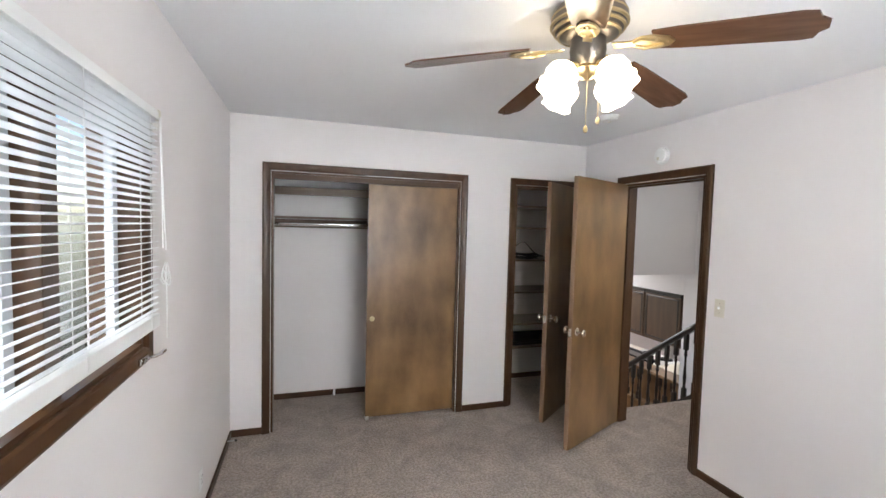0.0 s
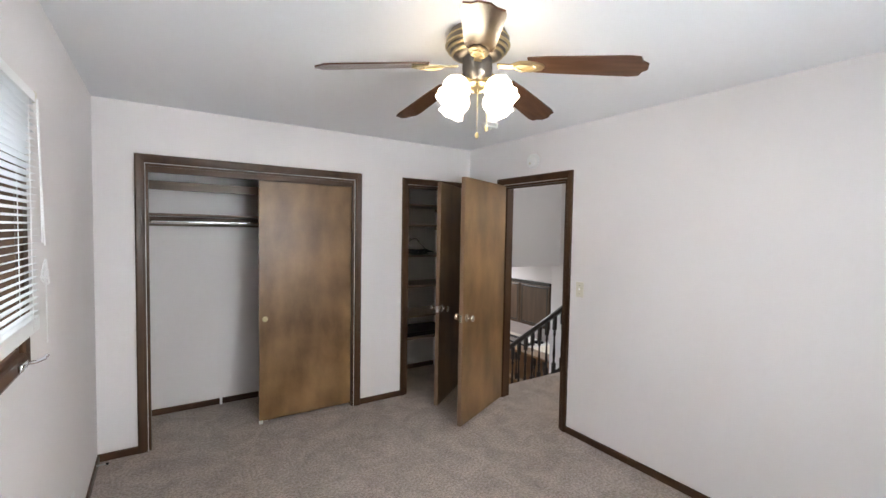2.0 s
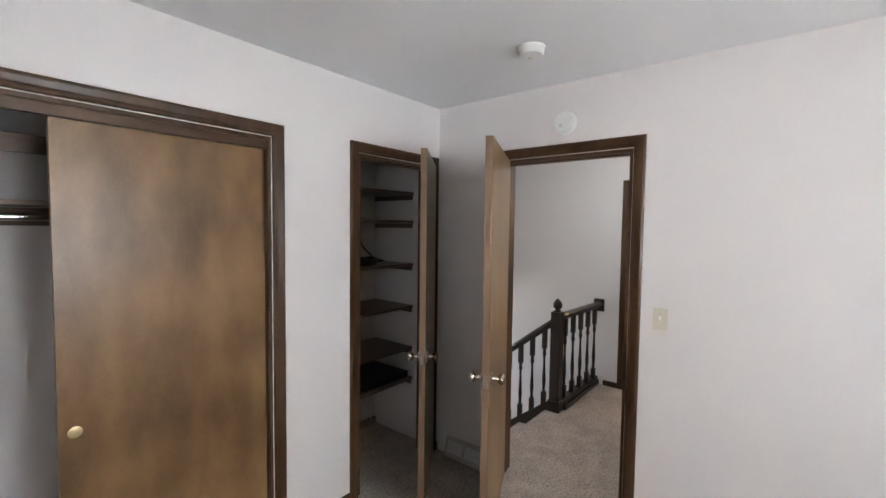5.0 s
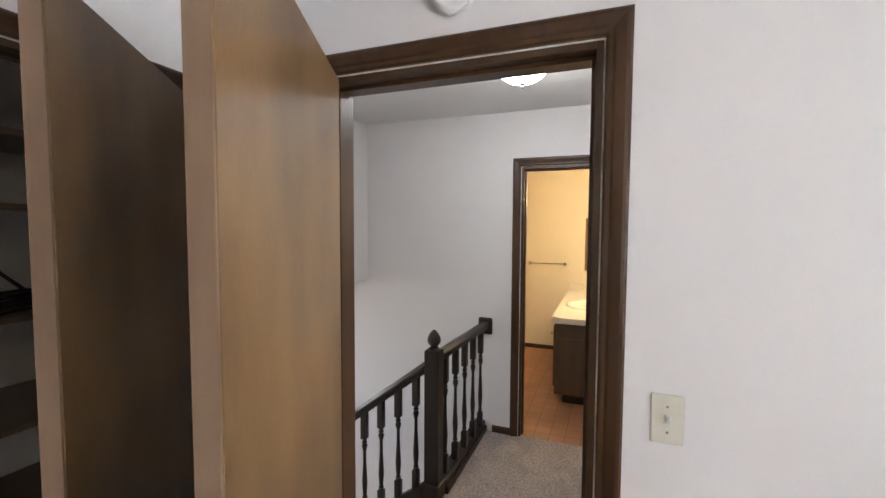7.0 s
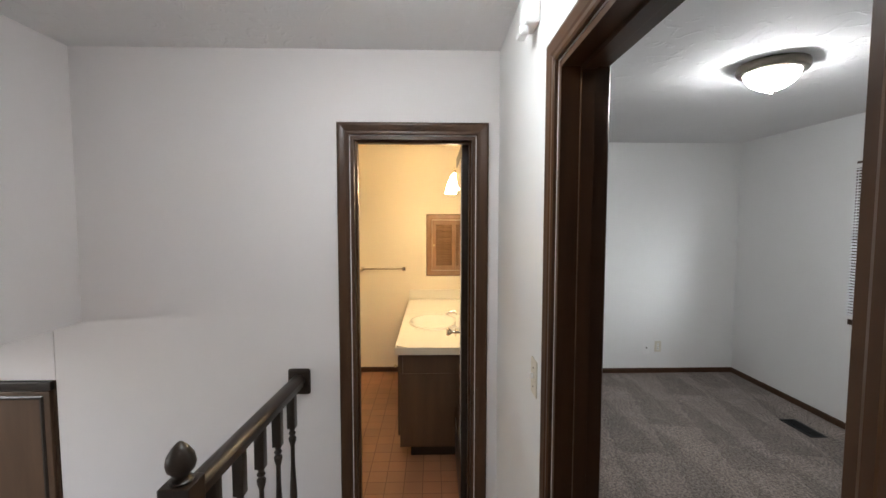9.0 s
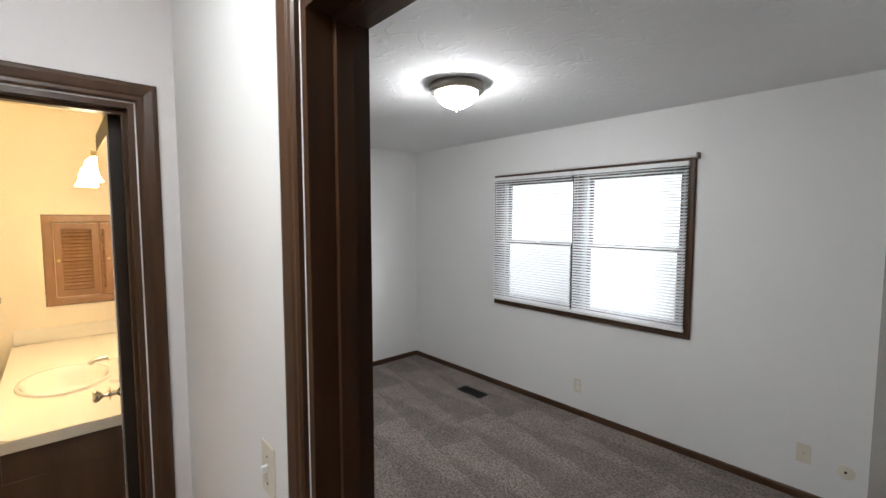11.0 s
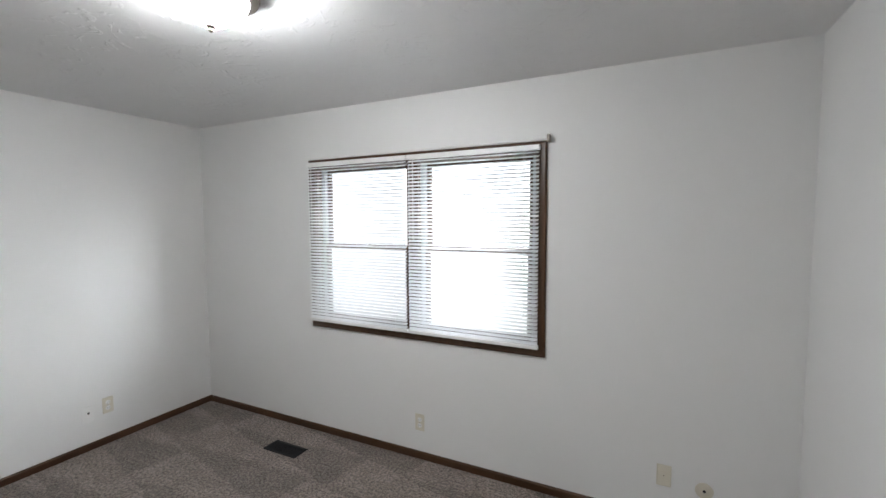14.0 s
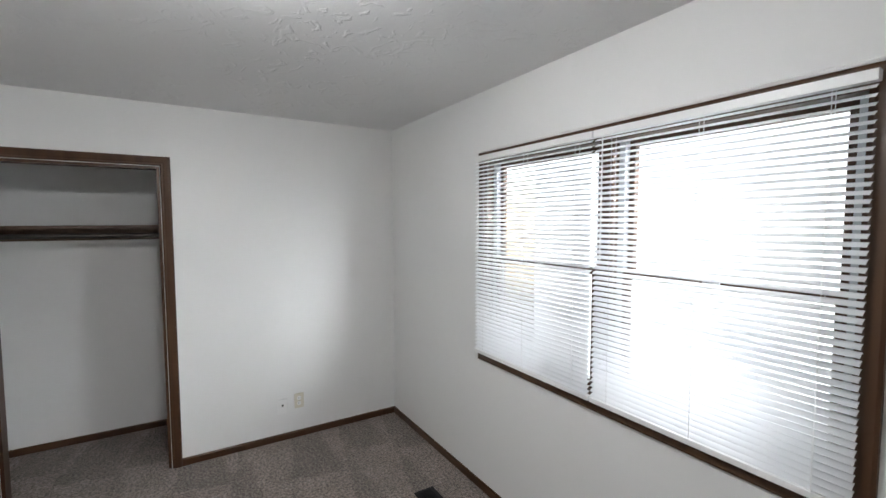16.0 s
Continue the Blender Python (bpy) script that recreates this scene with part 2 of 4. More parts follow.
BATH_GLASS = glow("lit_bath_glass", (1.0, 0.77, 0.49), BATH_GLOW)
KITCHEN_FILL = glow("kitchen_fill_glow", (0.95, 0.97, 1.0), KITCHEN_GLOW)
DIST_1 = glow("bright_distance", (0.90, 0.95, 1.0), DAY_1)
DIST_3 = glow("bright_distance_side", (0.90, 0.95, 1.0), DAY_3)
DIST_2 = glow("bright_distance_south", (0.95, 0.98, 1.0), DAY_2)
SLAT, s_nt, s_p = node_mat("blind_slat")
s_p.inputs["Base Color"].default_value = (0.88, 0.88, 0.88, 1)
s_p.inputs["Roughness"].default_value = 0.4
s_tr = s_nt.nodes.new("ShaderNodeBsdfTranslucent")
s_tr.inputs[0].default_value = (0.75, 0.77, 0.80, 1)
s_mx = s_nt.nodes.new("ShaderNodeMixShader")
s_mx.inputs[0].default_value = 0.38
s_nt.links.new(s_p.outputs[0], s_mx.inputs[1])
s_nt.links.new(s_tr.outputs[0], s_mx.inputs[2])
s_nt.links.new(s_mx.outputs[0], s_nt.nodes["Material Output"].inputs[0])
GLASS, g_nt, g_p = node_mat("window_glass")
g_p.inputs["Base Color"].default_value = (0.97, 0.99, 0.99, 1)
g_p.inputs["Roughness"].default_value, g_p.inputs["Transmission Weight"].default_value, g_p.inputs["IOR"].default_value = 0.0, 1.0, 1.45
MIRROR, m_nt, m_p = node_mat("mirror")
m_p.inputs["Base Color"].default_value = (0.9, 0.9, 0.9, 1)
m_p.inputs["Metallic"].default_value, m_p.inputs["Roughness"].default_value = 1.0, 0.02


# ---- building helpers ----
def box(bm, x0, x1, y0, y1, z0, z1, bevel=0.0, m=None):
    r = bmesh.ops.create_cube(bm, size=1.0)
    vs = r["verts"]
    for v in vs:
        v.co = Vector(((x0 + x1) / 2 + v.co.x * abs(x1 - x0), (y0 + y1) / 2 + v.co.y * abs(y1 - y0), (z0 + z1) / 2 + v.co.z * abs(z1 - z0)))
    if m is not None:
        for v in vs:
            v.co = m @ v.co
    if bevel:
        es = list({e for v in vs for e in v.link_edges})
        bmesh.ops.bevel(bm, geom=es, offset=bevel, segments=2, affect="EDGES", profile=0.5)
    return bm


def lathe(bm, profile, seg=24, m=None):
    """Turns (radius, z) pairs about the z axis."""
    m = m or Matrix()
    rings = []
    for r, z in profile:
        if r < 1e-5:
            rings.append([bm.verts.new(m @ Vector((0, 0, z)))])
        else:
            rings.append([bm.verts.new(m @ Vector((r * math.cos(2 * math.pi * i / seg), r * math.sin(2 * math.pi * i / seg), z))) for i in range(seg)])
    for a, b in zip(rings, rings[1:]):
        for i in range(seg):
            j = (i + 1) % seg
            if len(a) == 1 and len(b) == 1:
                continue
            if len(a) == 1:
                bm.faces.new((a[0], b[j], b[i]))
            elif len(b) == 1:
                bm.faces.new((a[i], a[j], b[0]))
            else:
                bm.faces.new((a[i], a[j], b[j], b[i]))
    return bm


def tube(bm, pts, r, seg=8):
    """A round bar along points."""
    pts = [Vector(p) for p in pts]
    rings = []
    for i, p in enumerate(pts):
        d = (pts[min(i + 1, len(pts) - 1)] - pts[max(i - 1, 0)]).normalized()
        q = d.to_track_quat("Z", "Y").to_matrix()
        rings.append([bm.verts.new(p + q @ Vector((r * math.cos(2 * math.pi * k / seg), r * math.sin(2 * math.pi * k / seg), 0))) for k in range(seg)])
    for a, b in zip(rings, rings[1:]):
        for k in range(seg):
            bm.faces.new((a[k], a[(k + 1) % seg], b[(k + 1) % seg], b[k]))
    bm.faces.new(rings[0][::-1])
    bm.faces.new(rings[-1])
    return bm


def prism(bm, poly, h0, h1, m=None):
    """A flat outline (x, y) given thickness from h0 to h1 in z."""
    m = m or Matrix()
    lo = [bm.verts.new(m @ Vector((x, y, h0))) for x, y in poly]
    hi = [bm.verts.new(m @ Vector((x, y, h1))) for x, y in poly]
    bm.faces.new(lo[::-1])
    bm.faces.new(hi)
    n = len(poly)
    for i in range(n):
        j = (i + 1) % n
        bm.faces.new((lo[i], lo[j], hi[j], hi[i]))
    return bm


def mesh_of(name, bm, material, smooth=False):
    bmesh.ops.recalc_face_normals(bm, faces=bm.faces)
    me = bpy.data.meshes.new(name)
    bm.to_mesh(me)
    bm.free()
    me.materials.append(material)
    if smooth:
        me.shade_smooth()
        me.set_sharp_from_angle(angle=radians(35))
    return me


def part(name, bm, material, parent, label="", smooth=False):
    ob = new(name, mesh_of(name, bm, material, smooth))
    ob.parent = parent
    if label:
        ob["label"] = label
    return ob


def thing(name, m, label, category, group="", kind=""):
    ob = new(name)
    ob.empty_display_size = 0.1
    ob.matrix_world = m
    return tagged(ob, label, category, group, kind)


def solid(name, bm, material, label, category="wall", kind="structure", smooth=False):
    return tagged(new(name, mesh_of(name, bm, material, smooth)), label, category, "", kind)


NB = bmesh.new


def wall(name, axis, p0, p1, a0, a1, z0, z1, holes, material, label):
    """A wall with thickness p0..p1 along axis, from a0 to a1, with through holes (b0, b1, c0, c1)."""
    z1 = H + 0.06 if z1 == H else z1
    bm = NB()

    def put(u0, u1, w0, w1):
        if u1 - u0 < 1e-4 or w1 - w0 < 1e-4:
            return
        if axis == "x":
            box(bm, p0, p1, u0, u1, w0, w1)
        else:
            box(bm, u0, u1, p0, p1, w0, w1)
    at = a0
    for b0, b1, c0, c1 in sorted(holes):
        put(at, b0, z0, z1)
        put(b0, b1, z0, c0)
        put(b0, b1, c1, z1)
        at = b1
    put(at, a1, z0, z1)
    return solid(name, bm, material, label)


def casing_ring(bm, a0, a1, z0, z1, closed, profile, to):
    """A moulded frame round an opening: profile of (outward, proud) pairs swept round mitred corners."""
    corners = [(a0, z0, -1, -1 if closed else 0), (a0, z1, -1, 1), (a1, z1, 1, 1), (a1, z0, 1, -1 if closed else 0)]
    rows = [[bm.verts.new(to(a + sa * u, d, z + sz * u)) for u, d in profile] for a, z, sa, sz in corners]
    pairs = list(zip(rows, rows[1:])) + ([(rows[-1], rows[0])] if closed else [])
    n = len(profile)
    for r, s in pairs:
        for i in range(n):
            j = (i + 1) % n
            bm.faces.new((r[i], r[j], s[j], s[i]))
    if not closed:
        bm.faces.new(rows[0])
        bm.faces.new(rows[-1])
    return bm


CASING = [(0.004, 0.0), (0.004, 0.009), (0.010, 0.013), (0.020, 0.013), (0.026, 0.016), (0.048, 0.020), (0.056, 0.019), (0.062, 0.014), (0.062, 0.0)]


def to_plane(axis, plane, sign):
    if axis == "x":
        return lambda a, d, z: Vector((plane + sign * d, a, z))
    return lambda a, d, z: Vector((a, plane + sign * d, z))


def door_frame(name, axis, p0, p1, a0, a1, z1, label, stop=None):
    """Jamb lining with a stop, and moulded casings on both faces of a wall from p0 to p1."""
    root = thing(name, Matrix(), label, "door frame", "door frames", "structure")
    for side, (plane, sign) in {"casing": (p0, -1), "casing_back": (p1, 1)}.items():
        part("casing", casing_ring(NB(), a0, a1, 0.0, z1, False, CASING, to_plane(axis, plane, sign)), WOOD_V, root)

    def put(b, u0, u1, q0, q1, w0, w1):
        if axis == "x":
            box(b, q0, q1, u0, u1, w0, w1, 0.001)
        else:
            box(b, u0, u1, q0, q1, w0, w1, 0.001)
    t = 0.018
    for nm, u0, u1, w0, w1 in (("jamb", a0 - t + 0.017, a0 + 0.017, 0.0, z1), ("jamb", a1 - 0.017, a1 + t - 0.017, 0.0, z1), ("head_jamb", a0 + 0.017, a1 - 0.017, z1 - 0.018, z1)):
        b = NB()
        put(b, u0, u1, p0 + 0.001, p1 - 0.001, w0, w1)
        part(nm, b, WOOD_V, root)
    if stop is not None:
        for u0, u1, w0, w1 in ((a0 + 0.017, a0 + 0.028, 0.0, z1 - 0.018), (a1 - 0.028, a1 - 0.017, 0.0, z1 - 0.018), (a0 + 0.028, a1 - 0.028, z1 - 0.029, z1 - 0.018)):
            b = NB()
            put(b, u0, u1, stop, stop + 0.035, w0, w1)
            part("door_stop_strip", b, WOOD_V, root)
    return root


def knob(parent, x, y, z, sign, material):
    """Round door knob on a rose, standing out along local y."""
    m = Matrix.Translation((x, y, z)) @ pose(0, 0, 0, -90 * sign)
    prof = [(0.0, 0.0), (0.031, 0.0), (0.031, 0.004), (0.024, 0.009), (0.012, 0.012), (0.010, 0.03), (0.016, 0.036), (0.025, 0.046), (0.027, 0.056), (0.022, 0.064), (0.0, 0.066)]
    return part("door_knob", lathe(NB(), prof, 20, m), material, parent, "round satin metal knob", True)


def hinged_door(name, hx, hy, turn, width, height, label, hinge_side, kinds="structure", material=None, t=0.035, lift=0.025):
    """A flush door: local x runs from the hinge to the free edge; thickness to +y."""
    root = thing(name, pose(hx, hy, 0, 0, 0, turn), label, "door", "", kinds)
    b = NB()
    box(b, 0.002, width - 0.006, 0.0, t, lift, height, 0.0015)
    part("door_leaf", b, material or DOOR_WOOD, root)
    b = NB()
    box(b, width - 0.006, width, 0.001, t - 0.001, lift + 0.001, height - 0.001, 0.001)
    part("door_edge", b, DOOR_EDGE, root, "paler wood edge strip")
    knob(root, width - 0.06, 0.0, 0.90, -1, NICKEL)
    knob(root, width - 0.06, t, 0.90, 1, NICKEL)
    b = NB()
    box(b, width - 0.0005, width + 0.0015, t / 2 - 0.012, t / 2 + 0.012, 0.87, 0.93, 0.0005)
    part("latch_plate", b, NICKEL, root)
    for z in (0.25, 1.02, 1.80):
        b = NB()
        tube(b, [(0.0, hinge_side, z - 0.04), (0.0, hinge_side, z + 0.04)], 0.006, 10)
        part("hinge", b, BRASS, root, "brass hinge")
    return root


# ---- structure ----
X0, X1, Y0, Y1 = -0.47, 2.61, -0.535, 3.81        # first bedroom
XH, XB, YH = 2.74, 4.705, 2.375                    # hall
XR, YR, XE = 2.82, 2.25, 7.055                    # second bedroom
XF = 7.15                                          # far wall of the bathroom
DOOR_H = 2.035
LOW = -1.35                                        # lower storey

WIN1 = (0.96, 2.01, 1.20, 1.97)
WIN2 = (4.07, 5.745, 0.88, 2.03)
WIN3 = (0.40, 1.65, 0.95, 2.03)
wall("wall_west", "x", X0 - 0.16, X0, Y0, 4.55, 0, H, [WIN1], WALL, "pale painted plaster wall with a window")
wall("wall_south", "y", Y0 - 0.16, Y0, X0 - 0.16, 7.9, -0.1, H, [WIN2, WIN3], WALL_2, "white painted plaster wall with a double window")
wall("wall_closets", "y", Y1, Y1 + 0.11, X0, X1, 0, H, [(-0.185, 1.345, 0, DOOR_H), (1.88, 2.53, 0, DOOR_H)], WALL, "pale painted wall with two closet openings")
wall("wall_closet_back", "y", 4.47, 4.55, X0, X1, 0, H, [], WALL, "white painted wall at the back of the closets")
wall("wall_closet_partition", "x", 1.66, 1.74, Y1 + 0.11, 4.47, 0, H, [], WALL, "white painted partition between the closets")
wall("wall_hall_west", "x", X1, XH, Y0, 4.52, 0, H, [(2.508, 3.286, 0, DOOR_H)], WALL, "pale painted wall with a doorway")
wall("wall_stair_side", "x", X1, XH, 3.3, 8.0, LOW, -0.001, [], WALL, "white painted wall beside the stairs")
wall("wall_bedroom_west", "x", XH + 0.001, XR, Y0, YR, 0, H, [], WALL_2, "white painted plaster wall")
wall("wall_hall_south", "y", YR, YH, XH + 0.001, 7.9, 0, H, [(2.905, 3.722, 0, DOOR_H)], WALL_2, "white painted wall with a doorway")
wall("wall_hall_east", "x", XB, XB + 0.115, YH, 4.55, -0.02, H, [(2.49, 3.098, -0.02, DOOR_H)], WALL, "white painted wall with the bathroom doorway")
wall("wall_stair_east", "x", XB, XB + 0.115, 3.3, 4.55, LOW, -0.021, [], WALL, "white painted wall of the stairwell")
wall("wall_bedroom_east", "x", XE, XE + 0.095, Y0, YR, 0, H, [(1.128, 1.96, 0, DOOR_H)], WALL_2, "white painted wall with a closet opening")
wall("wall_closet_east", "x", 7.82, 7.9, Y0, YR, 0, H, [], WALL_2, "white painted wall at the back of the closet")
wall("wall_bath_east", "x", XF, XF + 0.1, YH, 4.4, 0, H, [], BATH_PAINT, "cream painted bathroom wall")
wall("wall_bath_north", "y", 4.3, 4.4, XB + 0.115, XF, 0, H, [], BATH_PAINT, "cream painted bathroom wall")
wall("wall_bath_south", "y", YH + 0.001, YH + 0.012, XB + 0.116, XF, 0, H, [], BATH_PAINT, "cream painted bathroom wall")
wall("wall_bath_west", "x", XB + 0.116, XB + 0.127, YH + 0.013, 4.3, 0, H, [(2.40, 3.19, 0, 2.13)], BATH_PAINT, "cream painted bathroom wall beside the doorway")
wall("wall_over_stairs", "y", 4.41, 4.52, XH, XB, 1.13, H, [], WALL, "white painted wall above the stair opening")
wall("wall_kitchen_north", "y", 8.0, 8.1, XH, 8.0, LOW, 1.13, [], WALL, "white painted kitchen wall")
wall("wall_kitchen_east", "x", 7.9, 8.0, 4.55, 8.0, LOW, 1.13, [], WALL, "white painted kitchen wall")
wall("wall_kitchen_south", "y", 4.44, 4.55, XB + 0.115, 7.9, LOW, -0.03, [], WALL, "white painted kitchen wall below the bathroom")
solid("wall_soffit", box(NB(), XB - 0.002, 5.02, 4.552, 7.99, 0.842, 1.129), WALL, "white painted soffit over the kitchen cabinets")


def slab(name, pieces, z0, z1, material, label, category):
    b = NB()
    for x0, x1, y0, y1 in pieces:
        box(b, x0, x1, y0, y1, z0, z1)
    return solid(name, b, material, label, category)


slab("ceiling_bedroom", [(X0 - 0.16, X1 + 0.06, Y0 - 0.16, 4.55)], H, H + 0.12, CEIL, "smooth white painted ceiling", "ceiling")
slab("ceiling_hall", [(X1 + 0.06, XB + 0.06, YH - 0.06, 4.52)], H + 0.0005, H + 0.12, CEIL_T, "white ceiling with trowelled texture", "ceiling")
slab("ceiling_bedroom_2", [(X1 + 0.061, 7.9, Y0 - 0.16, YH - 0.061)], H + 0.001, H + 0.12, CEIL_T, "white ceiling with trowelled texture", "ceiling")
slab("ceiling_bath", [(XB + 0.061, XF + 0.1, YH - 0.06, 4.4)], H + 0.002, H + 0.12, BATH_PAINT, "cream painted bathroom ceiling", "ceiling")
slab("ceiling_kitchen", [(X1, 8.0, 4.52, 8.1)], 1.131, 1.25, WALL, "white kitchen ceiling", "ceiling")
slab("floor_bedroom", [(X0, X1 + 0.06, Y0, Y1), (X0, X1, Y1, 4.47)], -0.15, 0.0, CARPET, "beige cut-pile carpet", "carpet")
slab("floor_hall", [(X1 + 0.06, XB, 2.32, 3.375), (XB, XB + 0.02, 2.51, 3.08), (X1 + 0.06, 3.745, 3.375, 3.49)], -0.15, 0.0, CARPET, "beige cut-pile carpet on the landing", "carpet")
slab("floor_bedroom_2", [(XH, 7.82, Y0, 2.32)], -0.15, 0.0, CARPET_2, "taupe cut-pile carpet with brushed swaths", "carpet")
slab("floor_bath", [(XB + 0.02, XF, YH, 4.3)], -0.1, -0.002, VINYL, "brown parquet-patterned vinyl", "floor")
slab("floor_lower", [(X1, 8.0, 3.3, 8.1)], LOW - 0.1, LOW, VINYL, "brown vinyl floor of the lower storey", "floor")


# baseboards
def baseboard(axis, plane, sign, spans, name="baseboard"):
    for a0, a1 in spans:
        b = NB()
        prof = [(0.0, 0.0), (0.011, 0.0), (0.011, 0.042), (0.006, 0.05), (0.0, 0.051)]
        to = to_plane(axis, plane, sign)
        ends = [[b.verts.new(to(a, d, z)) for d, z in prof] for a in (a0, a1)]
        for i in range(len(prof)):
            j = (i + 1) % len(prof)
            b.faces.new((ends[0][i], ends[0][j], ends[1][j], ends[1][i]))
        b.faces.new(ends[0])
        b.faces.new(ends[1])
        solid(name, b, WOOD_H, "dark-stained wooden baseboard", "baseboard")


baseboard("x", X0, 1, [(Y0, Y1)])
baseboard("y", Y1, -1, [(X0, -0.247), (1.407, 1.818), (2.592, X1)])
baseboard("x", X1, -1, [(Y0, 2.446)])
baseboard("y", Y0, 1, [(X0, X1), (XR, XE)])
baseboard("y", 4.47, -1, [(X0, 1.66), (1.74, X1)])
baseboard("x", XE, -1, [(Y0, 1.066), (2.022, YR)])
baseboard("x", XR, 1, [(Y0, YR)])
baseboard("x", 7.82, -1, [(Y0, YR)])
baseboard("y", YH, 1, [(3.784, XB)])
baseboard("x", XB, -1, [(3.16, 3.30)])
baseboard("x", XF, -1, [(2.95, 4.3)])

# door frames and doors
door_frame("door_frame_1", "x", X1, XH, 2.508, 3.286, DOOR_H, "dark-stained wooden frame of the bedroom doorway", X1 + 0.04)
door_frame("door_frame_2", "y", YR, YH, 2.905, 3.722, DOOR_H, "dark-stained wooden frame of the second bedroom doorway", YR + 0.04)
door_frame("door_frame_3", "x", XB, XB + 0.127, 2.49, 3.098, DOOR_H, "dark-stained wooden frame of the bathroom doorway", XB + 0.04)
door_frame("closet_frame_1", "y", Y1, Y1 + 0.11, -0.185, 1.345, DOOR_H, "dark-stained wooden frame of the wide closet")
door_frame("closet_frame_2", "y", Y1, Y1 + 0.11, 1.88, 2.53, DOOR_H, "dark-stained wooden frame of the shelved closet", Y1 + 0.04)
door_frame("closet_frame_3", "x", XE, XE + 0.095, 1.128, 1.96, DOOR_H, "dark-stained wooden frame of the bedroom closet")
hinged_door("door_1", 2.60, 3.268, 204.3, 0.78, 2.03, "brown veneered flush door standing open", -0.006)
hinged_door("door_2", 2.925, 2.247, -83.2, 0.76, 2.03, "dark brown flush door open against the wall", -0.006, material=DOOR_DARK)
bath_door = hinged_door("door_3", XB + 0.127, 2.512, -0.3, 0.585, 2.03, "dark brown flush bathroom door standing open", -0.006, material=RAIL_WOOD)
hinged_door("closet_door", 2.512, 3.80, 216.0, 0.70, 2.03, "dark brown veneered closet door standing ajar", -0.006)
part("door_mirror", box(NB(), 0.03, 0.50, 0.0352, 0.040, 0.35, 1.95, 0.001), MIRROR, bath_door, "narrow mirror on the door")


# ---- windows ----
def window(name, m, width, height, depth, label, sash_mat, crank=False, shade=True):
    """Double window in its opening. Local x along the wall, y into the room (0: wall face), z up from the opening's foot."""
    root = thing(name, m, label, "window", "", "structure")
    ring = [(0.0, 0.0), (0.0, 0.010), (0.008, 0.016), (0.040, 0.020), (0.050, 0.016), (0.050, 0.0)]
    part("window_frame", casing_ring(NB(), -width / 2, width / 2, 0, height, True, ring, lambda a, d, z: Vector((a, d, z))), WOOD_V, root, "dark-stained wooden trim")
    b = NB()
    lining = [(-0.014, 0.001), (0.0, 0.001), (0.0, -depth), (-0.014, -depth)]
    part("window_lining", casing_ring(b, -width / 2, width / 2, 0, height, True, lining, lambda a, d, z: Vector((a, d, z))), WOOD_V, root)
    part("window_mullion", box(NB(), -0.035, 0.035, -0.115, -0.012, 0.014, height - 0.014, 0.003), WOOD_V, root)
    half = width / 2
    for s in (-1, 1):
        a0, a1 = (-half + 0.015, -0.036) if s < 0 else (0.036, half - 0.015)
        if not crank:
            part("jamb_liner", box(NB(), a0, a0 + 0.03, -0.11, -0.05, 0.015, height - 0.015, 0.002), SASH_GREY, root)
            part("jamb_liner", box(NB(), a1 - 0.03, a1, -0.11, -0.05, 0.015, height - 0.015, 0.002), SASH_GREY, root)
            a0, a1 = a0 + 0.031, a1 - 0.031
        mid = height * 0.49
        lights = ((0.015, height - 0.015, -0.09),) if crank else ((0.015, mid + 0.014, -0.075), (mid - 0.014, height - 0.015, -0.105))
        for z0, z1, y in lights:
            b = NB()
            sr = [(0.0, 0.0), (0.0, 0.026), (-0.034, 0.026), (-0.036, 0.018), (-0.036, 0.0)] if crank else [(0.0, 0.0), (0.0, 0.026), (-0.026, 0.026), (-0.028, 0.018), (-0.028, 0.0)]
            casing_ring(b, a0, a1, z0, z1, True, sr, lambda a, d, z, y=y: Vector((a, y + d, z)))
            part("sash", b, sash_mat, root)
            pane = part("pane", box(NB(), a0 + 0.026, a1 - 0.026, y + 0.010, y + 0.014, z0 + 0.026, z1 - 0.026), GLASS, root)
            pane.visible_shadow = False
        if not crank:
            b = NB()
            box(b, (a0 + a1) / 2 - 0.03, (a0 + a1) / 2 + 0.03, -0.050, -0.036, mid + 0.004, mid + 0.016, 0.003)
            part("sash_lock", b, CHROME, root, "small metal sash lock")
        if crank:
            b = NB()
            c0 = a0 - 0.01 if s < 0 else a1 - 0.10
            box(b, c0 + 0.03, c0 + 0.10, 0.018, 0.030, -0.036, -0.014, 0.003)
            tube(b, [(c0 + 0.04, 0.026, -0.025), (c0 + 0.04, 0.05, -0.022), (c0 + 0.03, 0.066, -0.016), (c0 + 0.0, 0.068, -0.014)], 0.006)
            part("crank_handle", b, CHROME, root, "folding chrome crank handle", True)
    return root


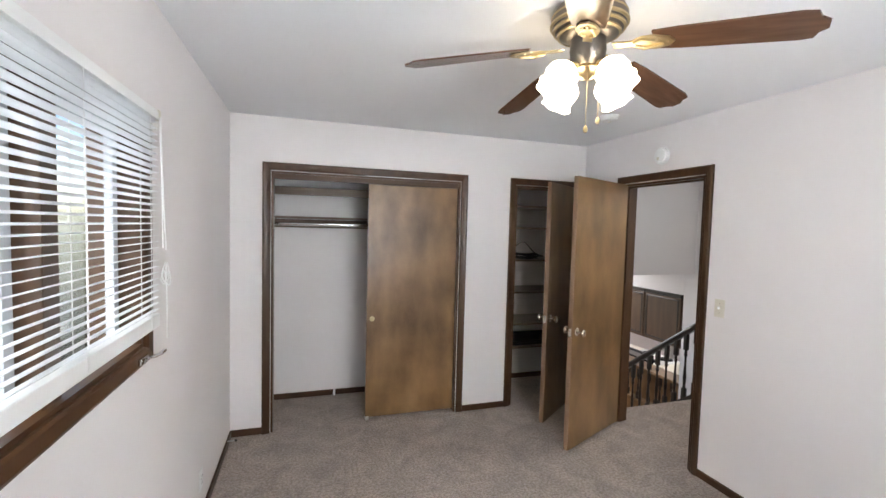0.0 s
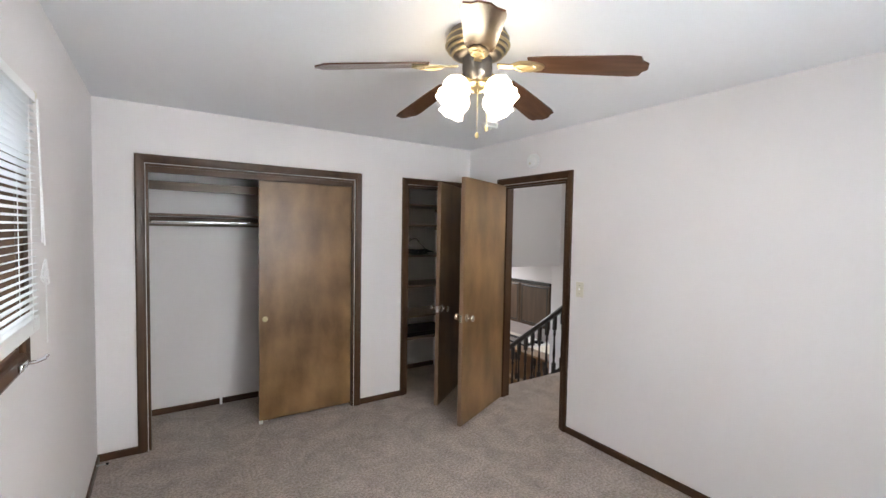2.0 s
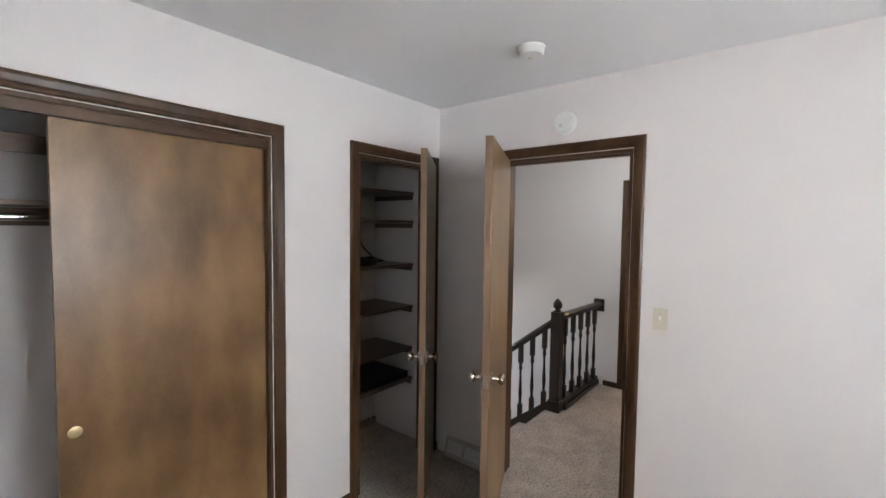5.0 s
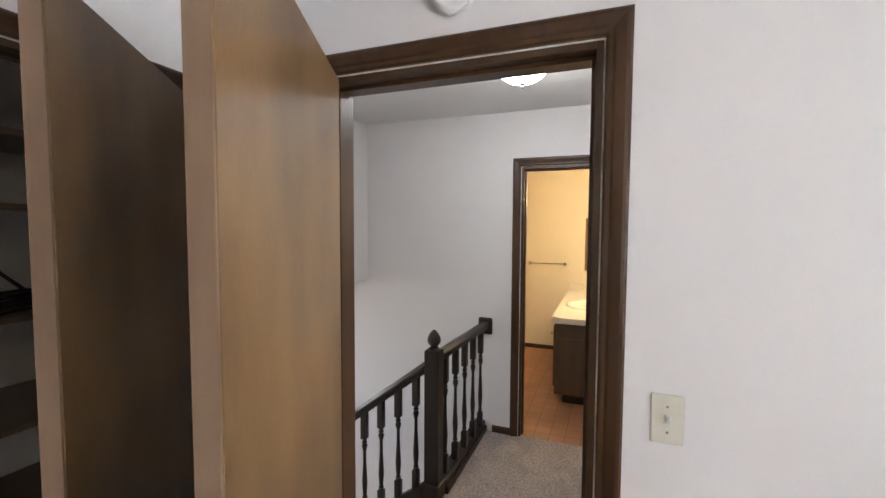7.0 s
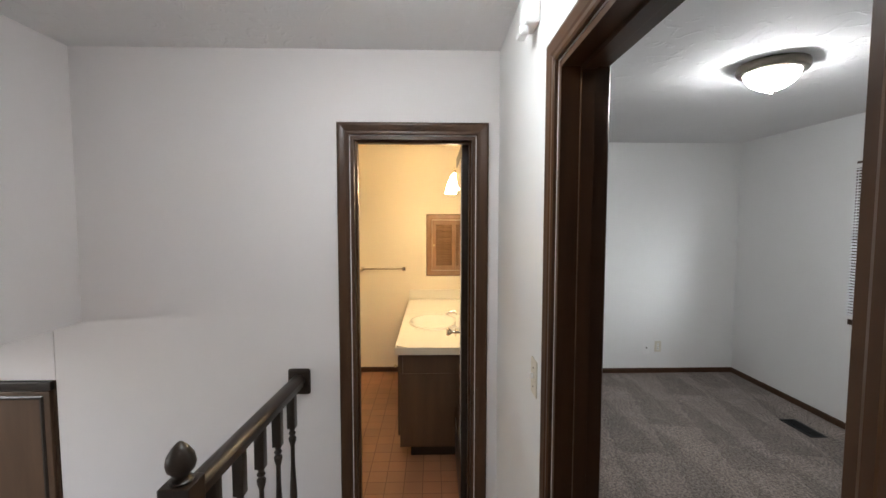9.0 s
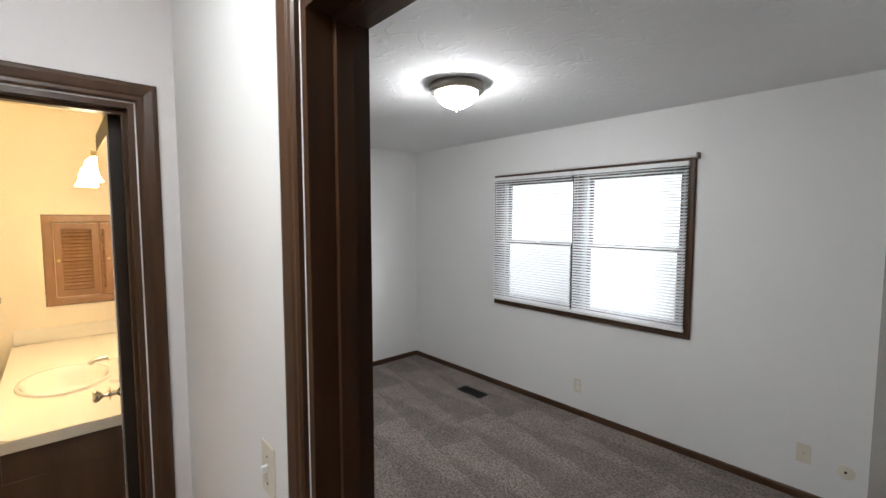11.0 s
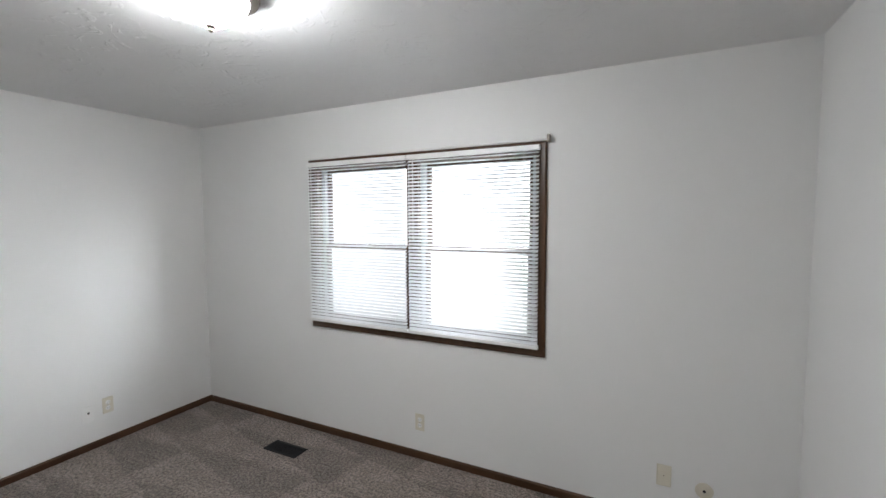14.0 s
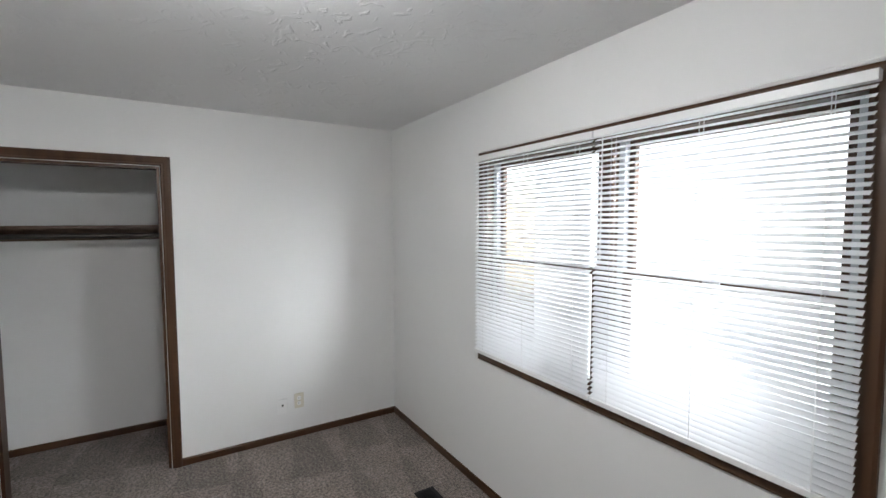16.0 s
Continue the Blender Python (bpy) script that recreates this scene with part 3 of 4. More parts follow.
def blind(name, m, width, height, pitch, tilt, label, foot=0.02, slat_w=0.025):
    """Venetian blind: head rail, slats one by one, bottom rail, cords. Hangs from local z = 0."""
    root = thing(name, m, label, "window blind", "venetian blinds")
    part("head_rail", box(NB(), -width / 2, width / 2, -0.014, 0.014, -0.030, 0.0, 0.002), PLASTIC, root)
    n = int((height - 0.03 - foot) / pitch)
    b = NB()
    k = 4
    rows = []
    for s in (-1, 1):
        rows.append([b.verts.new((s * (width / 2 - 0.004), (i / k - 0.5) * slat_w, 0.0022 * (1 - (2 * i / k - 1) ** 2))) for i in range(k + 1)])
    for i in range(k):
        b.faces.new((rows[0][i], rows[0][i + 1], rows[1][i + 1], rows[1][i]))
    ext = bmesh.ops.extrude_face_region(b, geom=list(b.faces))
    for v in ext["geom"]:
        if isinstance(v, bmesh.types.BMVert):
            v.co.z += 0.0007
    me = mesh_of("slat", b, SLAT)
    for i in range(n):
        s = new("slat", me)
        s.parent = root
        s.matrix_local = pose(0, 0, -0.042 - i * pitch, tilt + random.uniform(-0.6, 0.6), random.uniform(-0.04, 0.04), 0)
    part("bottom_rail", box(NB(), -width / 2, width / 2, -0.013, 0.013, -height, -height + foot, 0.003), PLASTIC, root)
    for u in (-width / 2 + 0.09, -0.02 if width > 1 else 0.0, width / 2 - 0.09):
        for y in (-0.0145, 0.0145):
            b = NB()
            tube(b, [(u, y, -0.03), (u, y, -height + 0.01)], 0.0011, 5)
            part("ladder_cord", b, PLASTIC, root)
    return root


w1 = WIN1[1] - WIN1[0]
window("window_1", pose(X0, (WIN1[0] + WIN1[1]) / 2, WIN1[2], 0, 0, -90), w1, WIN1[3] - WIN1[2], 0.15, "brown-trimmed double window behind a white blind", SASH_GREY, True)
window("window_2", pose((WIN2[0] + WIN2[1]) / 2, Y0, WIN2[2]), WIN2[1] - WIN2[0], WIN2[3] - WIN2[2], 0.15, "brown-trimmed double window behind white blinds", WOOD_V)
window("window_3", pose((WIN3[0] + WIN3[1]) / 2, Y0, WIN3[2]), WIN3[1] - WIN3[0], WIN3[3] - WIN3[2], 0.15, "brown-trimmed double window behind the start", PLASTIC)
b1 = blind("window_blind", pose(X0 + 0.036, 1.475, 2.015, 0, 0, -90), 1.10, 0.745, 0.0215, 12, "white venetian blind with open slats", 0.045)
# pull cords with a knotted loop
b = NB()
tube(b, [(-0.545, 0.018, -0.02), (-0.550, 0.022, -0.25), (-0.555, 0.022, -0.47)], 0.0022, 5)
tube(b, [(-0.545, 0.020, -0.02), (-0.565, 0.022, -0.30), (-0.590, 0.022, -0.48)], 0.0022, 5)
for c, r in (((-0.585, -0.56), 0.045), ((-0.615, -0.585), 0.032), ((-0.560, -0.575), 0.030)):
    tube(b, [(c[0] + r * math.cos(a / 10 * 2 * math.pi), 0.022 + 0.003 * math.sin(a), c[1] + 0.8 * r * math.sin(a / 10 * 2 * math.pi)) for a in range(11)], 0.0022, 5)
tube(b, [(-0.590, 0.022, -0.53), (-0.595, 0.022, -0.68), (-0.593, 0.022, -0.80)], 0.0022, 5)
part("pull_cord", b, PLASTIC, b1, "looped white pull cords")
b = NB()
box(b, -0.575, -0.553, -0.012, 0.014, -0.028, 0.006, 0.002)
part("bracket", b, IVORY, b1, "cream mounting bracket")
for cx, wd in ((4.490, 0.87), (5.361, 0.855)):
    bl = blind("window_blind", pose(cx, Y0 + 0.036, 2.058), wd, 1.178, 0.0225, -30, "white venetian blind with half-closed slats", 0.022)
    b = NB()
    tube(b, [(wd / 2 - 0.05, 0.02, -0.03), (wd / 2 - 0.052, 0.024, -0.55)], 0.003, 6)
    part("tilt_wand", b, PLASTIC, bl, "clear white tilt wand")
b = NB()
box(b, 4.0, 4.014, Y0, Y0 + 0.05, 2.07, 2.11, 0.003)
tagged(new("curtain_rod_bracket", mesh_of("curtain_rod_bracket", b, PEWTER)), "small dark metal rod bracket beside the window", "bracket")
b = NB()
tube(b, [(4.008, Y0 + 0.028, 2.088), (5.785, Y0 + 0.028, 2.088)], 0.0035)
tagged(new("curtain_rod", mesh_of("curtain_rod", b, PLASTIC, True)), "thin white curtain rod above the window", "curtain rod")

# bright distance outside
solid("backdrop_west", box(NB(), X0 - 1.61, X0 - 1.6, -1.0, 4.4, 0.2, 3.6), DIST_1, "hazy bright daylight outside", "backdrop")
solid("backdrop_south_2", box(NB(), -0.4, 2.75, Y0 - 1.61, Y0 - 1.6, -0.4, 3.6), DIST_3, "hazy bright daylight outside", "backdrop")
solid("backdrop_south", box(NB(), 2.8, 7.0, Y0 - 1.61, Y0 - 1.6, -0.4, 3.6), DIST_2, "hazy bright daylight outside", "backdrop")


# ---- wide closet ----
def sliding_door(name, x0, x1, y, label):
    root = thing(name, pose(x0, y, 0), label, "door", "sliding closet doors", "structure")
    part("door_leaf", box(NB(), 0, x1 - x0, 0, 0.03, 0.022, 1.995, 0.0015), DOOR_WOOD, root)
    prof = [(0.0, 0.0), (0.020, 0.0), (0.022, -0.003), (0.016, -0.006), (0.0, -0.004)]
    part("finger_pull", lathe(NB(), prof, 20, Matrix.Translation((0.045, 0.0, 0.86)) @ pose(0, 0, 0, -90)), BRASS, root, "round brass finger pull", True)
    b = NB()
    box(b, 0.0, 0.03, -0.004, 0.034, 0.0, 0.03, 0.002)
    part("floor_guide", b, PLASTIC, root, "small white plastic floor guide")
    return root


sliding_door("sliding_door_1", 0.555, 1.327, 3.842, "brown veneered sliding closet door slid halfway")
sliding_door("sliding_door_2", 0.60, 1.327, 3.882, "brown veneered sliding closet door behind the other")
solid("closet_header", box(NB(), -0.168, 1.327, 3.815, 3.835, 1.975, 2.017, 0.002), WOOD_H, "dark-stained header board over the sliding doors", "trim")
solid("closet_track", box(NB(), -0.168, 1.327, 3.838, 3.918, 1.998, 2.016, 0.002), STEEL, "metal sliding door track", "trim")
cs = thing("closet_shelf", pose(0, 4.2, 1.66), "brown wooden closet shelf with a steel hanging rod", "shelf")
part("shelf_board", box(NB(), X0, 1.66, -0.06, 0.27, 0.02, 0.040, 0.002), SHELF_WOOD, cs)
part("cleat", box(NB(), X0, 1.66, 0.245, 0.269, -0.06, 0.018, 0.001), SHELF_WOOD, cs)
part("hanging_rod", tube(NB(), [(X0, -0.02, -0.025), (1.66, -0.02, -0.025)], 0.016, 14), CHROME, cs, "chrome hanging rod", True)
cs2 = thing("closet_shelf", pose(0, 4.25, 1.93), "brown wooden upper closet board", "shelf")
part("shelf_board", box(NB(), X0, 1.66, -0.10, 0.22, 0.0, 0.020, 0.002), SHELF_WOOD, cs2)
part("cleat", box(NB(), X0, 1.66, -0.10, -0.08, -0.05, -0.0, 0.001), SHELF_WOOD, cs2)
b = NB()
box(b, 0.33, 0.35, 4.438, 4.458, 0.0, 0.06, 0.002)
tagged(new("plastic_clip", mesh_of("plastic_clip", b, PLASTIC)), "small white plastic clip against the baseboard", "clip")

# ---- shelved closet ----
for z in (1.87, 1.66, 1.342, 1.025, 0.708, 0.475):
    sh = thing("closet_shelf", pose(2.18, 4.2, z), "brown wooden shelf in the narrow closet", "shelf", "narrow closet shelves")
    part("shelf_board", box(NB(), -0.438, 0.438, -0.15, 0.268, -0.02, 0.0, 0.0015), SHELF_WOOD, sh)
    for s in (-1, 1):
        part("cleat", box(NB(), s * 0.438, s * 0.42, -0.14, 0.268, -0.055, -0.021, 0.001), SHELF_WOOD, sh)
cb = thing("cable_coil", pose(2.19, 4.16, 1.342), "coiled black cable lying on the closet shelf", "cable")
rnd = random.Random(4)
for k in range(5):
    r, ox, oy = 0.115 + rnd.uniform(-0.02, 0.03), rnd.uniform(-0.02, 0.02), rnd.uniform(-0.015, 0.015)
    part("cable_loop", tube(NB(), [(ox + 1.35 * r * math.cos(a / 24 * 2 * math.pi), oy + 0.75 * r * math.sin(a / 24 * 2 * math.pi), 0.006 + 0.011 * k + 0.004 * math.sin(a)) for a in range(25)], 0.006, 6), BLACK, cb, "", True)
part("raised_loop", tube(NB(), [(-0.16 + 0.27 * i / 16, -0.02 + 0.02 * math.sin(i * 0.7), 0.02 + 0.15 * math.sin(math.pi * (i / 16) ** 0.8)) for i in range(17)], 0.006, 6), BLACK, cb, "springy raised cable loop", True)
# flat black slab that covers most of the lowest shelf's top
lb = thing("black_slab", pose(2.18, 4.27, 0.475), "flat black slab covering the lowest closet shelf", "box")
part("slab_lower", box(NB(), -0.41, 0.41, -0.19, 0.195, 0.0, 0.028, 0.004), BLACK, lb)
part("slab_upper", box(NB(), -0.414, 0.414, -0.194, 0.198, 0.029, 0.045, 0.004), BLACK, lb)

# baseboard register between the doors
rg = thing("wall_register", pose(X1, 3.54, 0), "beige metal baseboard register", "heating vent")
pf = [(0.0, 0.0), (0.045, 0.0), (0.045, 0.018), (0.012, 0.135), (0.0, 0.135)]
b = NB()
ends = [[b.verts.new((-d, y, z)) for d, z in pf] for y in (-0.16, 0.16)]
for i in range(5):
    b.faces.new((ends[0][i], ends[0][(i + 1) % 5], ends[1][(i + 1) % 5], ends[1][i]))
b.faces.new(ends[0])
b.faces.new(ends[1])
part("register_body", b, VENT_GREY, rg)
for i in range(10):
    for s in (-1, 1):
        b = NB()
        q = 0.2 + 0.065 * i
        box(b, -0.046 + 0.033 * q - 0.002, -0.046 + 0.033 * q + 0.003, s * 0.075 - 0.065, s * 0.075 + 0.065, 0.016 + 0.117 * q, 0.019 + 0.117 * q)
        part("louvre", b, PLASTIC, rg)


# ---- plates and devices ----
def plate(name, m, label, kind, material=None):
    """Wall plate: local x along the wall, y out of it."""
    root = thing(name, m, label, kind, "wall plates")
    part("cover_plate", box(NB(), -0.035, 0.035, 0, 0.005, -0.058, 0.058, 0.003), material or IVORY, root)
    if kind == "light switch":
        part("toggle", box(NB(), -0.005, 0.005, 0.004, 0.018, -0.004, 0.012, 0.002), PLASTIC, root)
        part("toggle_slot", box(NB(), -0.008, 0.008, 0.004, 0.0062, -0.014, 0.014, 0.001), IVORY, root)
    elif kind == "outlet":
        for z in (-0.02, 0.02):
            sock = part("socket", lathe(NB(), [(0.0, 0.008), (0.015, 0.008), (0.017, 0.004)], 16, Matrix.Translation((0, 0, z)) @ pose(0, 0, 0, -90) ), PLASTIC, root)
            for u in (-0.006, 0.006):
                part("slot", box(NB(), u - 0.001, u + 0.001, 0.0078, 0.0088, z - 0.005, z + 0.005), BLACK, sock)
    for z in ((-0.03, 0.03) if kind == "light switch" else (0.0,)):
        part("screw", lathe(NB(), [(0.0, 0.0068), (0.003, 0.0064), (0.0034, 0.005)], 10, Matrix.Translation((0, 0, z)) @ pose(0, 0, 0, -90)), NICKEL, root)
    return root


plate("light_switch", pose(X1, 2.352, 1.165, 0, 0, 90), "ivory toggle light switch beside the doorway", "light switch")
plate("light_switch", pose(3.925, YH, 1.13), "ivory toggle light switch beside the doorway", "light switch")
plate("outlet", pose(4.868, Y0, 0.255), "ivory wall outlet below the window", "outlet")
plate("outlet", pose(XE, 0.281, 0.285, 0, 0, 90), "ivory wall outlet above the baseboard", "outlet")
plate("outlet", pose(X0, 2.85, 0.235, 0, 0, -90), "white wall outlet below the window wall", "outlet", PLASTIC)
plate("blank_plate", pose(3.385, Y0, 0.28), "ivory blank wall plate", "wall plate")
pp = plate("phone_plate", pose(XE, 0.405, 0.262, 0, 0, 90), "white phone plate beside the outlet", "wall plate", PLASTIC)
part("phone_jack", box(NB(), -0.007, 0.007, 0.005, 0.008, 0.004, 0.016, 0.001), BLACK, pp)
jr = thing("cable_jack", pose(3.20, Y0, 0.245), "round ivory cable outlet on the wall", "wall plate")
part("round_plate", lathe(NB(), [(0.0, 0.006), (0.035, 0.006), (0.041, 0.003), (0.042, 0.0)], 28, pose(0, 0, 0, -90)), IVORY, jr, "", True)
part("jack_hole", lathe(NB(), [(0.0, 0.0085), (0.007, 0.0085), (0.008, 0.005)], 12, pose(0, 0, 0, -90)), BLACK, jr)


def detector(m, label, r=0.065, h=0.035):
    root = thing("smoke_detector", m, label, "smoke detector", "detectors")
    part("base", lathe(NB(), [(0.0, 0.0), (r, 0.0), (r, -0.010), (0, -0.010)], 32), PLASTIC, root, "", True)
    part("cover", lathe(NB(), [(r * 0.93, -0.010), (r * 0.93, -h * 0.7), (r * 0.8, -h), (0.0, -h)], 32), PLASTIC, root, "", True)
    part("test_button", lathe(NB(), [(0.011, -h + 0.001), (0.011, -h - 0.003), (0, -h - 0.003)], 16, Matrix.Translation((0.02, 0.015, 0))), IVORY, root, "", True)
    return root


detector(pose(2.06, 2.82, H), "white round smoke detector on the ceiling")
detector(pose(X1, 2.88, 2.215, 0, 90, 0), "white round alarm above the doorway")
detector(pose(3.69, 4.41, 1.26, -90, 0, 0), "white round detector on the wall above the stairs")
ch = thing("door_chime", pose(3.97, YH, 2.27), "white plastic chime box above the doorway", "door chime")
part("chime_cover", box(NB(), -0.05, 0.05, 0, 0.045, -0.045, 0.07, 0.008), PLASTIC, ch)
part("sensor_lens", box(NB(), -0.03, 0.03, 0.03, 0.06, -0.075, -0.045, 0.008), PLASTIC, ch)
ds = thing("door_stop", pose(X0 + 0.011, 3.62, 0.06), "small spring door stop on the baseboard", "door stop")
part("spring", tube(NB(), [(0.0, 0, 0), (0.05, 0, 0)], 0.005), STEEL, ds, "", True)
part("tip", tube(NB(), [(0.05, 0, 0), (0.064, 0, 0)], 0.008), BLACK, ds, "black rubber tip")


# ---- ceiling fan ----
FZ = 2.312
fan = thing("ceiling_fan", pose(1.03, 1.65, H), "brass and dark wood ceiling fan with lit glass shades", "ceiling fan")
dz = FZ - H
part("motor_housing", lathe(NB(), [(0.0, 0.0), (0.117, 0.0), (0.124, -0.013), (0.126, -0.03), (0.132, -0.035), (0.132, -0.056), (0.124, -0.072), (0.106, -0.092), (0.075, -0.107), (0.0, -0.110)], 40), PEWTER, fan, "pewter motor housing", True)
for z, r in ((-0.032, 0.130), (-0.058, 0.134), (-0.074, 0.124), (-0.091, 0.108)):
    part("band", lathe(NB(), [(r - 0.004, z + 0.006), (r + 0.003, z + 0.003), (r + 0.003, z - 0.003), (r - 0.006, z - 0.006)], 40), BRASS, fan, "polished brass band", True)
part("switch_housing", lathe(NB(), [(0.060, -0.106), (0.064, -0.150), (0.058, -0.190), (0.045, -0.207), (0.0, -0.209)], 32), PEWTER, fan, "", True)
part("light_fitter", lathe(NB(), [(0.045, -0.205), (0.05, -0.217), (0.035, -0.240), (0.012, -0.250), (0.0, -0.255)], 28), BRASS, fan, "brass light fitter", True)
out = [(0.22, -0.050), (0.30, -0.058), (0.60, -0.068), (0.635, -0.062), (0.645, -0.035), (0.665, -0.018), (0.665, 0.018), (0.645, 0.035), (0.635, 0.062), (0.60, 0.068), (0.30, 0.058), (0.22, 0.050)]
for k in range(5):
    a = 18 + 72 * k
    m = Matrix.Translation((0, 0, dz)) @ pose(0, 0, 0, 0, 7.6, a) @ pose(0, 0, 0, -11, 0, 0)
    bb = NB()
    prism(bb, out, -0.003, 0.003)
    bl = part("blade", bb, BLADE_WOOD, fan, "dark wood-grained blade")
    bl.matrix_local = m
    bb = NB()
    prism(bb, [(0.09, -0.016), (0.15, -0.013), (0.185, -0.034), (0.225, -0.038), (0.27, -0.022), (0.285, 0.0), (0.27, 0.022), (0.225, 0.038), (0.185, 0.034), (0.15, 0.013), (0.09, 0.016)], -0.012, -0.005)
    for u, v in ((0.235, 0.02), (0.235, -0.02), (0.262, 0.0)):
        lathe(bb, [(0.0, -0.017), (0.006, -0.015), (0.007, -0.011)], 10, Matrix.Translation((u, v, 0)))
    for v in (-0.018, 0.018):
        tube(bb, [(0.16, v * 0.5, -0.014), (0.19, v * 1.4, -0.016), (0.22, v, -0.014), (0.25, v * 0.4, -0.014)], 0.005)
    bk = part("blade_bracket", bb, BRASS, fan, "scrolled brass blade bracket", True)
    bk.matrix_local = m
for k in range(4):
    a = 9 + 90 * k
    m = Matrix.Translation((0, 0, -0.208)) @ pose(0, 0, 0, 0, 0, a)
    bb = NB()
    tube(bb, [m @ Vector(p) for p in ((0.03, 0, -0.005), (0.055, 0, 0.004), (0.075, 0, 0.0), (0.085, 0, -0.012))], 0.008)
    lathe(bb, [(0.0, 0.008), (0.022, 0.005), (0.024, -0.014), (0.02, -0.016)], 20, m @ Matrix.Translation((0.088, 0, -0.012)) @ pose(0, 0, 0, 0, -38, 0))
    arm = part("lamp_arm", bb, BRASS, fan, "curved brass lamp arm", True)
    bb = NB()
    seg, prof = 30, [(0.021, -0.006), (0.042, -0.016), (0.056, -0.036), (0.058, -0.058), (0.050, -0.082), (0.048, -0.096), (0.056, -0.118)]
    sm = m @ Matrix.Translation((0.088, 0, -0.012)) @ pose(0, 0, 0, 0, -38, 0)
    rings = []
    for j, (r, z) in enumerate(prof):
        fl = 0.10 * max(0, j - 3) / 3
        rings.append([bb.verts.new(sm @ Vector((r * (1 + fl * math.cos(6 * i * 2 * math.pi / seg)) * math.cos(2 * math.pi * i / seg), r * (1 + fl * math.cos(6 * i * 2 * math.pi / seg)) * math.sin(2 * math.pi * i / seg), z))) for i in range(seg)])
    for r0, r1 in zip(rings, rings[1:]):
        for i in range(seg):
            bb.faces.new((r0[i], r0[(i + 1) % seg], r1[(i + 1) % seg], r1[i]))
    part("shade", bb, FAN_GLASS, arm, "lit frosted tulip glass shade", True)
for u, ln in ((0.03, 0.10), (-0.02, 0.135)):
    bb = NB()
    tube(bb, [(u, -0.03, -0.20), (u, -0.032, -0.29 - ln)], 0.0012, 5)
    lathe(bb, [(0.0, 0.004), (0.005, 0.0), (0.009, -0.012), (0.006, -0.022), (0.0, -0.025)], 14, Matrix.Translation((u, -0.032, -0.29 - ln)))
    part("pull_chain", bb, BRASS, fan, "thin brass pull chain with a bead", True)


# ---- dome ceiling lights ----
def dome_light(m, glass, label, r=0.165):
    root = thing("ceiling_light", m, label, "ceiling light", "dome ceiling lights")
    part("lamp_base", lathe(NB(), [(0.0, 0.0), (r, 0.0), (r + 0.004, -0.006), (r + 0.005, -0.028), (r, -0.042), (r - 0.012, -0.050), (r - 0.03, -0.050)], 44), PEWTER, root, "dark pewter ring", True)
    part("glass_bowl", lathe(NB(), [(r - 0.031, -0.048), (r - 0.037, -0.067), (r - 0.058, -0.097), (r - 0.095, -0.122), (0.03, -0.134), (0.0, -0.135)], 44), glass, root, "lit frosted glass bowl", True)
    part("finial", lathe(NB(), [(0.015, -0.133), (0.017, -0.140), (0.008, -0.148), (0.009, -0.154), (0.0, -0.162)], 18), PEWTER, root, "", True)
    return root


dome_light(pose(3.68, 2.905, H), HALL_GLASS, "lit frosted dome ceiling light with a pewter ring")
dome_light(pose(4.835, 0.935, H), ROOM_GLASS, "lit frosted dome ceiling light with a dark ring", 0.155)
# unseen glowing panels, added to brighten the kitchen cabinets, counter and stairwell
for x0, y0 in ((3.3, 5.7), (5.6, 5.8)):
    solid("kitchen_fill_panel", box(NB(), x0, x0 + 1.0, y0, y0 + 0.4, 1.05, 1.128, 0.01), KITCHEN_FILL, "unseen glowing panel added to brighten the kitchen", "ceiling light", "thing")


# ---- landing rail and stairs ----
def baluster_mesh(h, slope):
    """Turned baluster with square ends; the top is cut on the rake of the rail."""
    bm = NB()
    s = 0.019
    box(bm, -s, s, -s, s, 0.0, 0.11, 0.002)
    box(bm, -s, s, -s, s, h - 0.16, h, 0.002)
    if slope:
        for v in bm.verts:
            if v.co.z < 0.06 or v.co.z > h - 0.06:
                v.co.z -= slope * v.co.y
    z0, z1 = 0.11, h - 0.16
    L = z1 - z0
    prof = [(0.016, 0.0), (0.011, 0.02), (0.017, 0.045), (0.011, 0.07), (0.013, 0.10), (0.0175, 0.27), (0.014, 0.42), (0.010, 0.62), (0.0095, 0.80), (0.017, 0.86), (0.018, 0.89), (0.011, 0.915), (0.017, 0.94), (0.011, 0.965), (0.016, 1.0)]
    lathe(bm, [(r, z0 + t * L) for r, t in prof], 14)
    return mesh_of("baluster", bm, RAIL_WOOD, True)


def rail_profile(bm, p, q):
    """Moulded handrail between two points."""
    p, q = Vector(p), Vector(q)
    d = (q - p).normalized()
    side = d.cross(Vector((0, 0, 1))).normalized()
    up = side.cross(d).normalized()
    prof = [(-0.022, -0.028), (0.022, -0.028), (0.024, -0.012), (0.032, -0.004), (0.033, 0.012), (0.024, 0.026), (0.010, 0.032), (-0.010, 0.032), (-0.024, 0.026), (-0.033, 0.012), (-0.032, -0.004), (-0.024, -0.012)]
    rows = [[bm.verts.new(c + side * u + up * v) for u, v in prof] for c in (p, q)]
    for i in range(len(prof)):
        j = (i + 1) % len(prof)
        bm.faces.new((rows[0][i], rows[0][j], rows[1][j], rows[1][i]))
    bm.faces.new(rows[0])
    bm.faces.new(rows[1][::-1])
    return bm


